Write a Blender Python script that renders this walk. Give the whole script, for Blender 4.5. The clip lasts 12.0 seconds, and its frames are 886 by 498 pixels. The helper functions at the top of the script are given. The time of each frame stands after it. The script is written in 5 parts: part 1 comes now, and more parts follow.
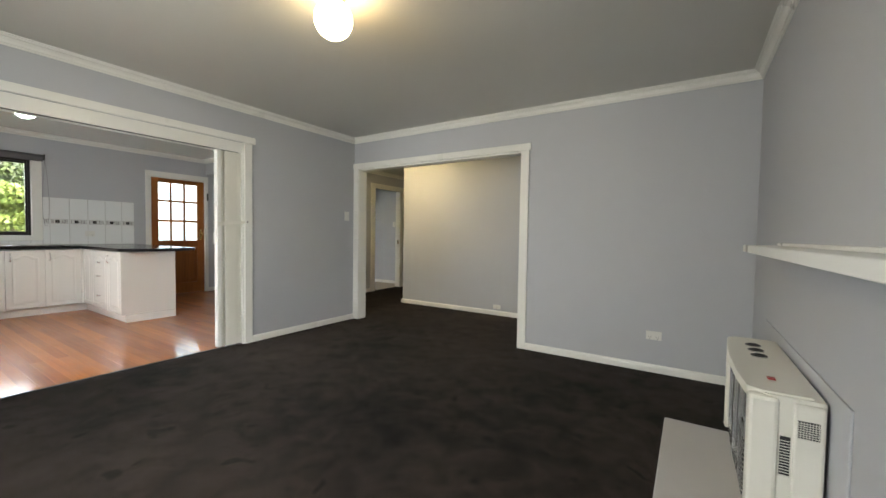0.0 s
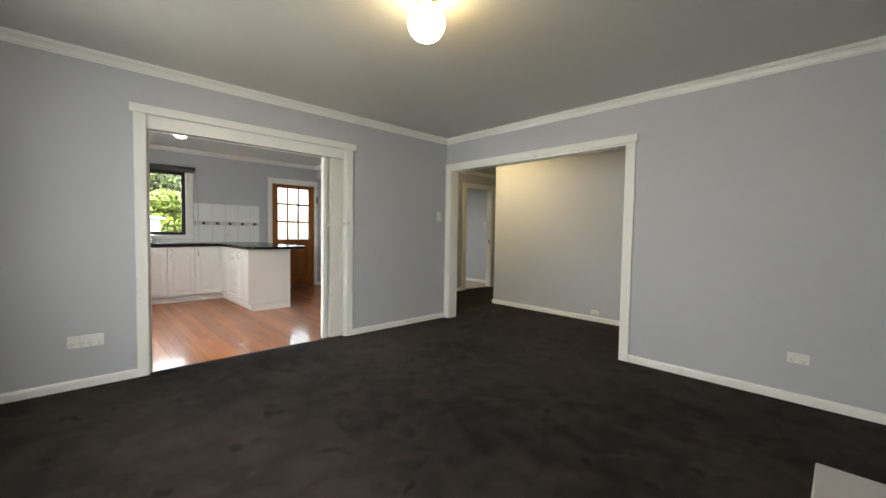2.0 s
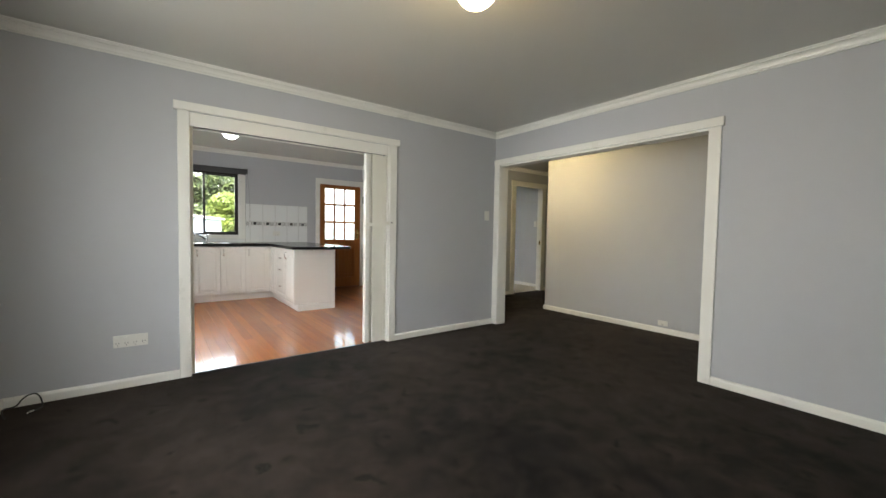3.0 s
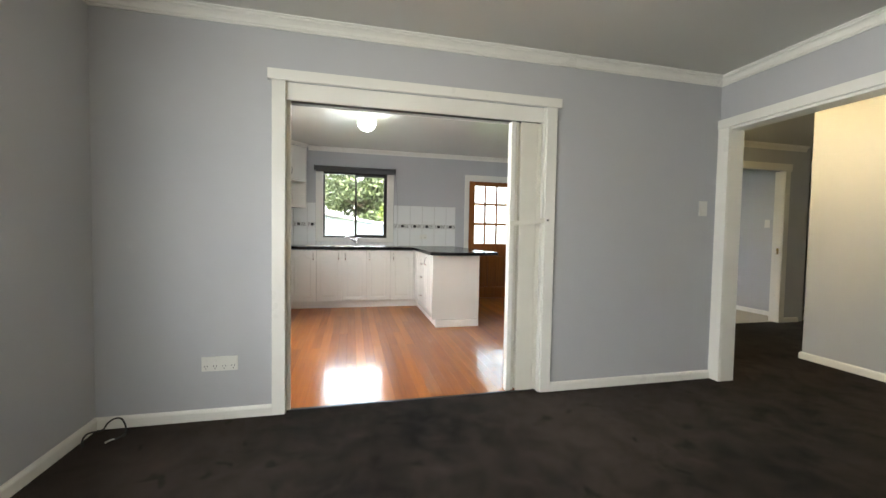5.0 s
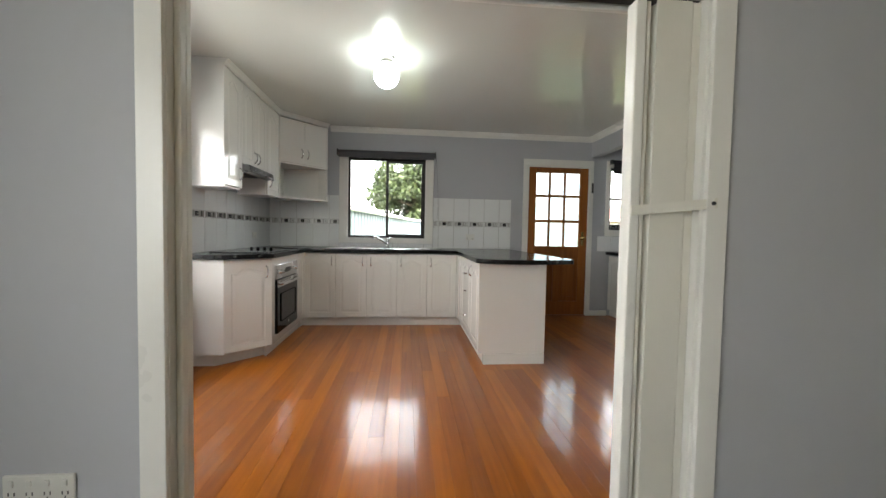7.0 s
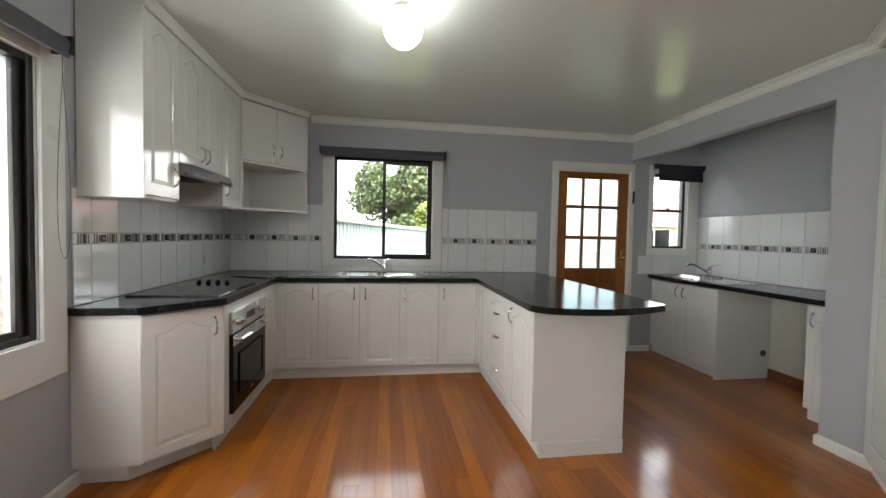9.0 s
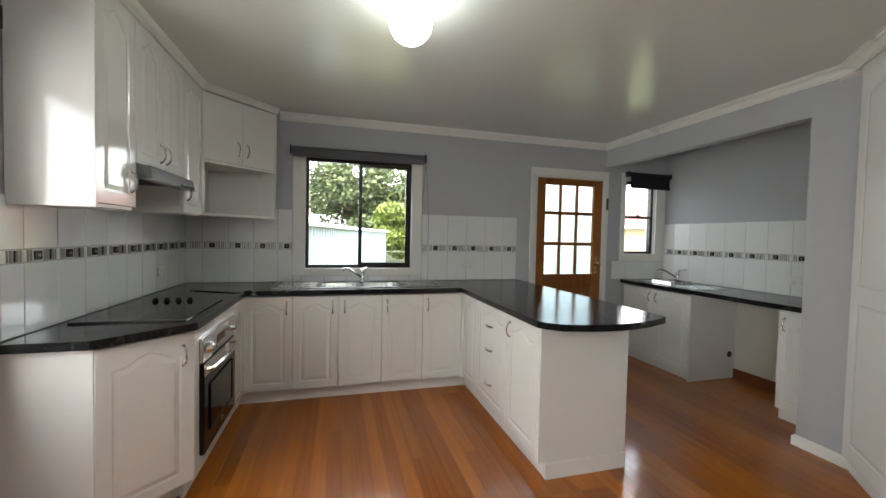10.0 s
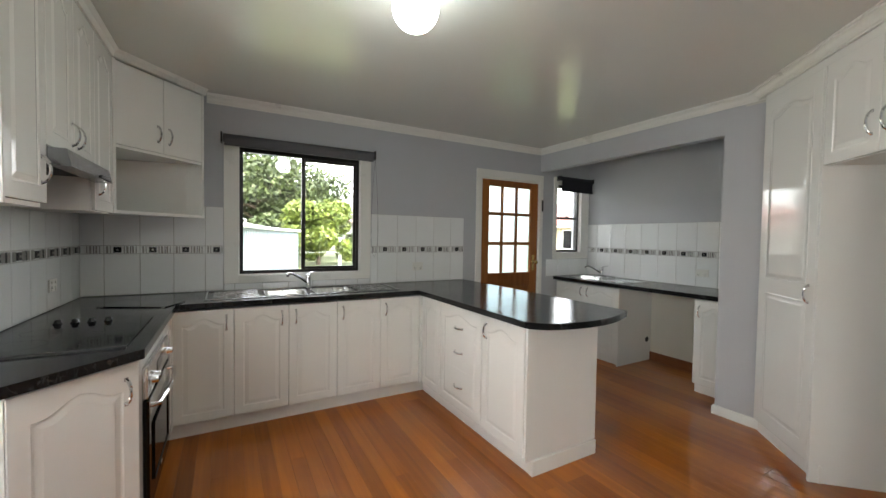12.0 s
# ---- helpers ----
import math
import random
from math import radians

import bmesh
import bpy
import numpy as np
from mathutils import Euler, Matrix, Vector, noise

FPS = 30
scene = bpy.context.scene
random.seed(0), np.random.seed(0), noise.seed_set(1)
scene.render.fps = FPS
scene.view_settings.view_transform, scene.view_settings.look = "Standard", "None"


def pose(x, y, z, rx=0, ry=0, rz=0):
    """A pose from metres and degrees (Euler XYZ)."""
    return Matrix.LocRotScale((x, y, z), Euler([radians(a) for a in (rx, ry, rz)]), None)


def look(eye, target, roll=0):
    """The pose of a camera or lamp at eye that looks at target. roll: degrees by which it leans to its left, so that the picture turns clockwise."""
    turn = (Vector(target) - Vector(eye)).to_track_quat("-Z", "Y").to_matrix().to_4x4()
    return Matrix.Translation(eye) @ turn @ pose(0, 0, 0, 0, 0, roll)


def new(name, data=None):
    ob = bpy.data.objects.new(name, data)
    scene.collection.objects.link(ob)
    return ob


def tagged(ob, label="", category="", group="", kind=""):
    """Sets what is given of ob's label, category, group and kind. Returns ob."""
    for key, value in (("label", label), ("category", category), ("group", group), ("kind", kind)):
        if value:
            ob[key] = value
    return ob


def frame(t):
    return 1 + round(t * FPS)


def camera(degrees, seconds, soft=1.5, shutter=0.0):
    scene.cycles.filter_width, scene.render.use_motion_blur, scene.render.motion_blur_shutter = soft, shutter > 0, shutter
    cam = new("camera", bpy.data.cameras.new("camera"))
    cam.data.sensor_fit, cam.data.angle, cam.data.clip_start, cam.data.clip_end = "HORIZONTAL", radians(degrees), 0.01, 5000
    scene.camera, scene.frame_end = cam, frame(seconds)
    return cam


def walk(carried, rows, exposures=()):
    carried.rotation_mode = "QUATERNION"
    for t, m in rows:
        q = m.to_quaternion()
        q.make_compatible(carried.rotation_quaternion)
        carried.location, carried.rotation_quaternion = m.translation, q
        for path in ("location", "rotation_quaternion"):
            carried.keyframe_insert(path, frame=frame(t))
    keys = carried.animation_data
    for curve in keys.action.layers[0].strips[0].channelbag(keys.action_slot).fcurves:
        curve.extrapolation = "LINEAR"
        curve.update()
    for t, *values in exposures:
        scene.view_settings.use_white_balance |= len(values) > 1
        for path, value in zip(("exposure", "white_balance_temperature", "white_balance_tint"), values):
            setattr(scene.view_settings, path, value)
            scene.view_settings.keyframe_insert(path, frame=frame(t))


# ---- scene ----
cam = camera(98.0, 12.0)
PATH = [
    (0, (0.044, 0.269, 1.131), (-1.036, 1.951, 1.06), 0.9),
    (0.5, (0.041, 0.276, 1.155), (-1.136, 1.892, 1.072), 0.8),
    (1, (0.04, 0.28, 1.163), (-1.228, 1.824, 1.075), 0.8),
    (1.5, (0.031, 0.278, 1.164), (-1.324, 1.747, 1.075), 0.9),
    (2, (-0.001, 0.325, 1.153), (-1.443, 1.708, 1.066), 0.9),
    (2.5, (-0.101, 0.434, 1.145), (-1.624, 1.728, 1.061), 0.9),
    (3, (-0.227, 0.51, 1.144), (-1.824, 1.712, 1.058), 1.0),
    (5, (-1.238, 1.13, 1.125), (-3.183, 1.59, 1.047), 1.0),
    (5.5, (-1.572, 1.258, 1.135), (-3.548, 1.558, 1.056), 1.1),
    (6, (-1.879, 1.364, 1.111), (-3.861, 1.613, 1.033), 1.1),
    (6.5, (-2.169, 1.428, 1.114), (-4.156, 1.644, 1.036), 0.9),
    (7, (-2.512, 1.449, 1.117), (-4.502, 1.638, 1.035), 1.1),
    (8.8, (-3.548, 1.262, 1.282), (-5.531, 1.507, 1.208), 1.2),
    (9, (-3.604, 1.205, 1.298), (-5.581, 1.501, 1.229), 1.2),
    (9.5, (-3.706, 1.096, 1.327), (-5.662, 1.508, 1.262), 1.2),
    (10, (-3.821, 0.963, 1.365), (-5.748, 1.496, 1.3), 1.2),
    (10.5, (-3.894, 0.843, 1.397), (-5.785, 1.491, 1.331), 1.1),
    (11, (-3.977, 0.725, 1.42), (-5.825, 1.488, 1.351), 1.1),
    (11.5, (-4.04, 0.64, 1.404), (-5.839, 1.511, 1.34), 1.1),
    (12, (-4.082, 0.584, 1.373), (-5.824, 1.564, 1.312), 0.9),
]
EXPOSURES = [(0, 1.36, 6800, 8), (2, 1.36, 6800, 8), (4, 1.5, 6800, 8), (5, 1.62, 6800, 8), (6, 1.42, 6800, 8), (7, 1.05, 6850, 8), (9, 0.90, 6750, 8), (10.5, 0.92, 6800, 8), (12, 1.04, 6850, 8)]
walk(cam, [(t, look(eye, target, roll)) for t, eye, target, roll in PATH], EXPOSURES)

# ---- light ----
world = bpy.data.worlds.new("overcast_sky")
scene.world = world
world.use_nodes = True
wn, wl = world.node_tree.nodes, world.node_tree.links
sky = wn.new("ShaderNodeTexSky")
sky.sky_type, sky.sun_disc = "NISHITA", False
sky.sun_elevation, sky.sun_rotation = radians(62), radians(75)
sky.dust_density, sky.air_density, sky.ozone_density = 4.0, 1.0, 1.0
grey = wn.new("ShaderNodeHueSaturation")
grey.inputs["Saturation"].default_value = 0.4
grey.inputs["Value"].default_value = 7.0
wl.new(sky.outputs[0], grey.inputs["Color"])
cloud = wn.new("ShaderNodeMix")
cloud.data_type = "RGBA"
cloud.inputs["Factor"].default_value = 0.65
cloud.inputs["B"].default_value = (9.4, 9.8, 10.2, 1)
wl.new(grey.outputs[0], cloud.inputs["A"])
wl.new(cloud.outputs["Result"], wn["Background"].inputs["Color"])
wn["Background"].inputs["Strength"].default_value = 0.33

sun = new("sun", bpy.data.lights.new("sun", "SUN"))
sun.data.energy, sun.data.angle, sun.data.color = 0.6, radians(15), (1.0, 0.97, 0.92)
sun.matrix_world = look((0, 0, 0), (-0.453, -0.121, -0.883))

skylight = new("window_skylight", bpy.data.lights.new("window_skylight", "AREA"))
skylight.data.shape, skylight.data.size, skylight.data.size_y = "RECTANGLE", 2.1, 1.2
skylight.data.energy, skylight.data.color = 17.5, (0.93, 0.98, 1.0)
skylight.matrix_world = look((-1.45, -0.40, 1.40), (-2.3, 2.2, 0.1))

sidelight = new("window_skylight", bpy.data.lights.new("side_window_skylight", "AREA"))
sidelight.data.shape, sidelight.data.size, sidelight.data.size_y = "RECTANGLE", 1.15, 1.16
sidelight.data.energy, sidelight.data.color = 11.0, (0.96, 0.98, 1.0)
sidelight.matrix_world = look((-4.83, -0.60, 1.41), (-3.70, 4.0, 0.7))

# ---- materials ----
def shader(name, base, rough=0.5, metal=0.0):
    m = bpy.data.materials.new(name)
    m.use_nodes = True
    b = m.node_tree.nodes["Principled BSDF"]
    b.inputs["Base Color"].default_value = (*base, 1)
    b.inputs["Roughness"].default_value = rough
    b.inputs["Metallic"].default_value = metal
    return m, m.node_tree.nodes, m.node_tree.links, b


def surface(name, base, rough=0.5, metal=0.0, vary=0.06, scale=3.0, fine=120.0, bump=0.02, rvary=0.08, coat=0.0, stretch=(1, 1, 1), spec=0.5):
    """A painted or plain surface: two scales of colour change, a fine relief and uneven gloss."""
    m, n, l, b = shader(name, base, rough, metal)
    tc = n.new("ShaderNodeTexCoord")
    mp = n.new("ShaderNodeMapping")
    mp.inputs["Scale"].default_value = stretch
    l.new(tc.outputs["Object"], mp.inputs["Vector"])
    big, small = n.new("ShaderNodeTexNoise"), n.new("ShaderNodeTexNoise")
    big.inputs["Scale"].default_value, small.inputs["Scale"].default_value = scale, fine
    big.inputs["Detail"].default_value = small.inputs["Detail"].default_value = 4
    for t in (big, small):
        l.new(mp.outputs[0], t.inputs["Vector"])
    mix = n.new("ShaderNodeMix")
    mix.data_type, mix.blend_type = "RGBA", "MIX"
    mix.inputs["A"].default_value = (*[max(0, c * (1 - vary)) for c in base], 1)
    mix.inputs["B"].default_value = (*[min(1, c * (1 + vary)) for c in base], 1)
    add = n.new("ShaderNodeMath")
    add.operation = "MULTIPLY_ADD"
    add.inputs[1].default_value = 0.35
    l.new(small.outputs[0], add.inputs[0])
    l.new(big.outputs[0], add.inputs[2])
    sub = n.new("ShaderNodeMath")
    sub.operation = "SUBTRACT"
    sub.inputs[1].default_value = 0.17
    l.new(add.outputs[0], sub.inputs[0])
    l.new(sub.outputs[0], mix.inputs["Factor"])
    l.new(mix.outputs["Result"], b.inputs["Base Color"])
    ro = n.new("ShaderNodeMapRange")
    ro.inputs["To Min"].default_value, ro.inputs["To Max"].default_value = max(0.02, rough - rvary), min(1, rough + rvary)
    l.new(big.outputs[0], ro.inputs["Value"])
    l.new(ro.outputs[0], b.inputs["Roughness"])
    bp = n.new("ShaderNodeBump")
    bp.inputs["Strength"].default_value, bp.inputs["Distance"].default_value = bump, 0.01
    l.new(small.outputs[0], bp.inputs["Height"])
    l.new(bp.outputs[0], b.inputs["Normal"])
    b.inputs["Coat Weight"].default_value = coat
    b.inputs["Specular IOR Level"].default_value = spec
    return m


WALL = surface("wall_paint", (0.461, 0.470, 0.498), 0.62, vary=0.025, scale=1.5, fine=260, bump=0.04)
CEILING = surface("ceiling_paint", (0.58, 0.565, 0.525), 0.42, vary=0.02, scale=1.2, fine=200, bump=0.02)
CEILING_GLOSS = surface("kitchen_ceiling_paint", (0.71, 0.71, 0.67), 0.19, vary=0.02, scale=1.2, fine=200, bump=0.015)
TRIM = surface("trim_gloss_white", (0.78, 0.77, 0.73), 0.3, vary=0.03, scale=4, fine=60, bump=0.02)
CREAM = surface("cream_paint", (0.72, 0.70, 0.63), 0.38, vary=0.04, scale=5, fine=80, bump=0.03)
CABINET = surface("white_vinyl_wrap", (0.80, 0.79, 0.76), 0.10, vary=0.015, scale=3, fine=40, bump=0.003, rvary=0.03)
CARCASS = surface("white_melamine", (0.76, 0.74, 0.71), 0.32, vary=0.02, scale=3, fine=60, bump=0.01)
TILE = surface("white_glazed_tile", (0.78, 0.79, 0.79), 0.1, vary=0.02, scale=6, fine=30, bump=0.006, rvary=0.04)
GROUT = surface("grey_grout", (0.45, 0.44, 0.42), 0.9, vary=0.12, scale=20, fine=300, bump=0.2)
BLACK_TILE = surface("black_border_tile", (0.012, 0.012, 0.014), 0.2, vary=0.2)
GREY_STRIPE = surface("grey_border_stripe", (0.35, 0.34, 0.32), 0.25, vary=0.1)
STEEL = surface("brushed_steel", (0.68, 0.68, 0.67), 0.26, 1.0, vary=0.06, scale=8, fine=200, bump=0.02, stretch=(1, 8, 1))
DARK_STEEL = surface("smoked_steel", (0.30, 0.30, 0.31), 0.24, 1.0, vary=0.08, scale=8, fine=200, bump=0.02, stretch=(8, 1, 1))
CHROME = surface("chrome", (0.75, 0.75, 0.76), 0.08, 1.0, vary=0.02, rvary=0.03, bump=0.0)
BLACK_METAL = surface("black_aluminium", (0.012, 0.009, 0.008), 0.35, vary=0.15, scale=8)
BLACK_GLASS = surface("black_ceramic_glass", (0.004, 0.004, 0.005), 0.08, vary=0.1, bump=0.003, rvary=0.03, spec=0.3)
PLASTIC = surface("white_plastic", (0.72, 0.71, 0.67), 0.35, vary=0.02, scale=20)
DARK_PLASTIC = surface("dark_plastic", (0.012, 0.012, 0.013), 0.45, vary=0.2, scale=20)
BLIND = surface("grey_blind_fabric", (0.10, 0.10, 0.11), 0.75, vary=0.06, scale=6, fine=500, bump=0.1)
BLIND_DARK = surface("dark_blind_fabric", (0.012, 0.012, 0.018), 0.8, vary=0.1, scale=6, fine=500, bump=0.1)
BRASS = surface("brass", (0.65, 0.45, 0.16), 0.2, 1.0, vary=0.06, scale=20)
HEARTH = surface("hearth_paint", (0.46, 0.445, 0.43), 0.6, vary=0.06, scale=4, fine=120, bump=0.08)
BEIGE_CARPET = surface("beige_carpet", (0.48, 0.42, 0.33), 0.95, vary=0.1, scale=8, fine=400, bump=0.4)


def carpet_material():
    m, n, l, b = shader("dark_carpet", (0.016, 0.013, 0.012), 1.0)
    tc = n.new("ShaderNodeTexCoord")
    patch, foot, pile = [n.new("ShaderNodeTexNoise") for _ in range(3)]
    for t, s, d in ((patch, 0.7, 3), (foot, 6.5, 5), (pile, 420.0, 2)):
        t.inputs["Scale"].default_value, t.inputs["Detail"].default_value = s, d
        l.new(tc.outputs["Object"], t.inputs["Vector"])
    foot.inputs["Distortion"].default_value = 0.6
    r1 = n.new("ShaderNodeValToRGB")
    r1.color_ramp.elements[0].position, r1.color_ramp.elements[0].color = 0.36, (0.005, 0.0036, 0.003, 1)
    r1.color_ramp.elements[1].position, r1.color_ramp.elements[1].color = 0.68, (0.058, 0.042, 0.035, 1)
    mixf = n.new("ShaderNodeMath")
    mixf.operation = "MULTIPLY_ADD"
    mixf.inputs[1].default_value = 0.62
    l.new(patch.outputs[0], mixf.inputs[0])
    half = n.new("ShaderNodeMath")
    half.operation = "MULTIPLY"
    half.inputs[1].default_value = 0.38
    l.new(foot.outputs[0], half.inputs[0])
    l.new(half.outputs[0], mixf.inputs[2])
    l.new(mixf.outputs[0], r1.inputs[0])
    scuff, edge = n.new("ShaderNodeTexNoise"), n.new("ShaderNodeValToRGB")
    scuff.inputs["Scale"].default_value, scuff.inputs["Detail"].default_value, scuff.inputs["Distortion"].default_value = 8.0, 2, 0.5
    l.new(tc.outputs["Object"], scuff.inputs["Vector"])
    edge.color_ramp.elements[0].position, edge.color_ramp.elements[0].color = 0.64, (1, 1, 1, 1)
    edge.color_ramp.elements[1].position, edge.color_ramp.elements[1].color = 0.70, (0.42, 0.42, 0.42, 1)
    l.new(scuff.outputs[0], edge.inputs[0])
    marks = n.new("ShaderNodeMix")
    marks.data_type, marks.blend_type = "RGBA", "MULTIPLY"
    marks.inputs["Factor"].default_value = 1.0
    l.new(r1.outputs[0], marks.inputs["A"])
    l.new(edge.outputs[0], marks.inputs["B"])
    grain = n.new("ShaderNodeMix")
    grain.data_type, grain.blend_type = "RGBA", "MULTIPLY"
    grain.inputs["Factor"].default_value = 0.5
    l.new(marks.outputs["Result"], grain.inputs["A"])
    l.new(pile.outputs[0], grain.inputs["B"])
    l.new(grain.outputs["Result"], b.inputs["Base Color"])
    bp = n.new("ShaderNodeBump")
    bp.inputs["Strength"].default_value, bp.inputs["Distance"].default_value = 0.6, 0.006
    l.new(pile.outputs[0], bp.inputs["Height"])
    l.new(bp.outputs[0], b.inputs["Normal"])
    b.inputs["Sheen Weight"].default_value = 0.06
    b.inputs["Sheen Roughness"].default_value = 0.4
    b.inputs["Sheen Tint"].default_value = (0.6, 0.57, 0.55, 1)
    b.inputs["Specular IOR Level"].default_value = 0.1
    return m


def wood_material(name, dark, light, rough, grain_axis, coat=0.0, tone=0.25):
    """Varnished wood: streaks along grain_axis (0 x, 1 y, 2 z), tone differs from piece to piece."""
    m, n, l, b = shader(name, light, rough)
    tc, info = n.new("ShaderNodeTexCoord"), n.new("ShaderNodeObjectInfo")
    mp = n.new("ShaderNodeMapping")
    sc = [34.0, 34.0, 34.0]
    sc[grain_axis] = 1.6
    mp.inputs["Scale"].default_value = sc
    shift = n.new("ShaderNodeVectorMath")
    shift.operation = "MULTIPLY_ADD"
    l.new(info.outputs["Random"], shift.inputs[0])
    shift.inputs[1].default_value = (37, 53, 71)
    l.new(tc.outputs["Object"], shift.inputs[2])
    l.new(shift.outputs[0], mp.inputs["Vector"])
    streak, cloud = n.new("ShaderNodeTexNoise"), n.new("ShaderNodeTexNoise")
    streak.inputs["Scale"].default_value, streak.inputs["Detail"].default_value = 1.0, 6
    streak.inputs["Distortion"].default_value = 0.4
    l.new(mp.outputs[0], streak.inputs["Vector"])
    cloud.inputs["Scale"].default_value = 2.5
    l.new(shift.outputs[0], cloud.inputs["Vector"])
    f = n.new("ShaderNodeMath")
    f.operation = "MULTIPLY_ADD"
    f.inputs[1].default_value = 0.42
    l.new(streak.outputs[0], f.inputs[0])
    pick = n.new("ShaderNodeMapRange")
    pick.inputs["To Min"].default_value, pick.inputs["To Max"].default_value = 0.30 - tone, 0.30 + tone
    l.new(info.outputs["Random"], pick.inputs["Value"])
    l.new(pick.outputs[0], f.inputs[2])
    ramp = n.new("ShaderNodeValToRGB")
    ramp.color_ramp.elements[0].position, ramp.color_ramp.elements[0].color = 0.2, (*dark, 1)
    ramp.color_ramp.elements[1].position, ramp.color_ramp.elements[1].color = 0.8, (*light, 1)
    l.new(f.outputs[0], ramp.inputs[0])
    l.new(ramp.outputs[0], b.inputs["Base Color"])
    ro = n.new("ShaderNodeMapRange")
    ro.inputs["To Min"].default_value, ro.inputs["To Max"].default_value = max(0.03, rough - 0.05), rough + 0.08
    l.new(cloud.outputs[0], ro.inputs["Value"])
    l.new(ro.outputs[0], b.inputs["Roughness"])
    bp = n.new("ShaderNodeBump")
    bp.inputs["Strength"].default_value, bp.inputs["Distance"].default_value = 0.015, 0.002
    l.new(cloud.outputs[0], bp.inputs["Height"])
    l.new(bp.outputs[0], b.inputs["Normal"])
    b.inputs["Coat Weight"].default_value, b.inputs["Coat Roughness"].default_value = coat, 0.12
    b.inputs["Specular IOR Level"].default_value = 0.15 if coat else 0.5
    return m


def glass_material(name, rough=0.0, bump=0.0, tint=(1, 1, 1)):
    m, n, l, b = shader(name, tint, rough)
    b.inputs["Transmission Weight"].default_value = 1.0
    b.inputs["IOR"].default_value = 1.45
    if bump:
        tc, no = n.new("ShaderNodeTexCoord"), n.new("ShaderNodeTexNoise")
        no.inputs["Scale"].default_value, no.inputs["Detail"].default_value = 55, 3
        l.new(tc.outputs["Object"], no.inputs["Vector"])
        bp = n.new("ShaderNodeBump")
        bp.inputs["Strength"].default_value, bp.inputs["Distance"].default_value = bump, 0.02
        l.new(no.outputs[0], bp.inputs["Height"])
        l.new(bp.outputs[0], b.inputs["Normal"])
    return m


def glow_material(name, colour, strength):
    m, n, l, b = shader(name, (0.9, 0.9, 0.9), 0.3)
    b.inputs["Emission Color"].default_value = (*colour, 1)
    b.inputs["Emission Strength"].default_value = strength
    return m


CARPET = carpet_material()
FLOORBOARD = wood_material("varnished_floorboard", (0.17, 0.042, 0.005), (0.53, 0.158, 0.010), 0.34, 0, coat=0.75, tone=0.14)
DOOR_WOOD = wood_material("stained_door_timber", (0.13, 0.035, 0.008), (0.42, 0.15, 0.035), 0.3, 2, coat=0.3, tone=0.1)
RED_SKIRT = wood_material("stained_skirting_timber", (0.10, 0.03, 0.01), (0.26, 0.09, 0.03), 0.35, 0)
GLASS = glass_material("clear_glass")
FROSTED = glass_material("patterned_glass", 0.32, 0.8, (0.48, 0.60, 0.64))
GLOBE_WARM = glow_material("lit_opal_globe_warm", (1.0, 0.77, 0.42), 13.0)
GLOBE_HALL = glow_material("lit_opal_globe_hall", (1.0, 0.78, 0.40), 36.0)
GLOBE_COOL = glow_material("lit_opal_globe_cool", (0.90, 1.0, 1.0), 13.5)


def laminate_material():
    m = surface("black_marbled_laminate", (0.010, 0.010, 0.011), 0.17, vary=0.5, scale=6, fine=90, bump=0.006, rvary=0.04, spec=0.35)
    n, l = m.node_tree.nodes, m.node_tree.links
    b = n["Principled BSDF"]
    tc, v = n.new("ShaderNodeTexCoord"), n.new("ShaderNodeTexNoise")
    v.inputs["Scale"].default_value, v.inputs["Detail"].default_value, v.inputs["Distortion"].default_value = 5, 6, 2.5
    l.new(tc.outputs["Object"], v.inputs["Vector"])
    r = n.new("ShaderNodeValToRGB")
    e = r.color_ramp.elements
    e[0].position, e[0].color = 0.49, (0.009, 0.009, 0.010, 1)
    e[1].position, e[1].color = 0.515, (0.009, 0.009, 0.010, 1)
    mid = e.new(0.502)
    mid.color = (0.06, 0.058, 0.055, 1)
    l.new(v.outputs[0], r.inputs[0])
    l.new(r.outputs[0], b.inputs["Base Color"])
    return m


LAMINATE = laminate_material()

# ---- builders ----
def mesh_of(name, bm, material, smooth=False):
    me = bpy.data.meshes.new(name)
    bm.normal_update()
    bm.to_mesh(me)
    bm.free()
    me.materials.append(material)
    if smooth:
        for p in me.polygons:
            p.use_smooth = True
    return me


def part(name, bm, material, parent=None, label="", smooth=False):
    """Links bm as one mesh object, under parent if there is one; bm is in the parent's own space."""
    ob = new(name, mesh_of(name, bm, material, smooth))
    ob.parent = parent
    return tagged(ob, label)


def thing(name, at, label, category, group="", turn=0.0):
    ob = new(name)
    ob.matrix_world = pose(*at, 0, 0, turn)
    ob.empty_display_size = 0.1
    return tagged(ob, label, category, group)


def structure(name, bm, material, label, smooth=False, category="structure"):
    return tagged(part(name, bm, material, None, label, smooth), label, category, "", "structure")


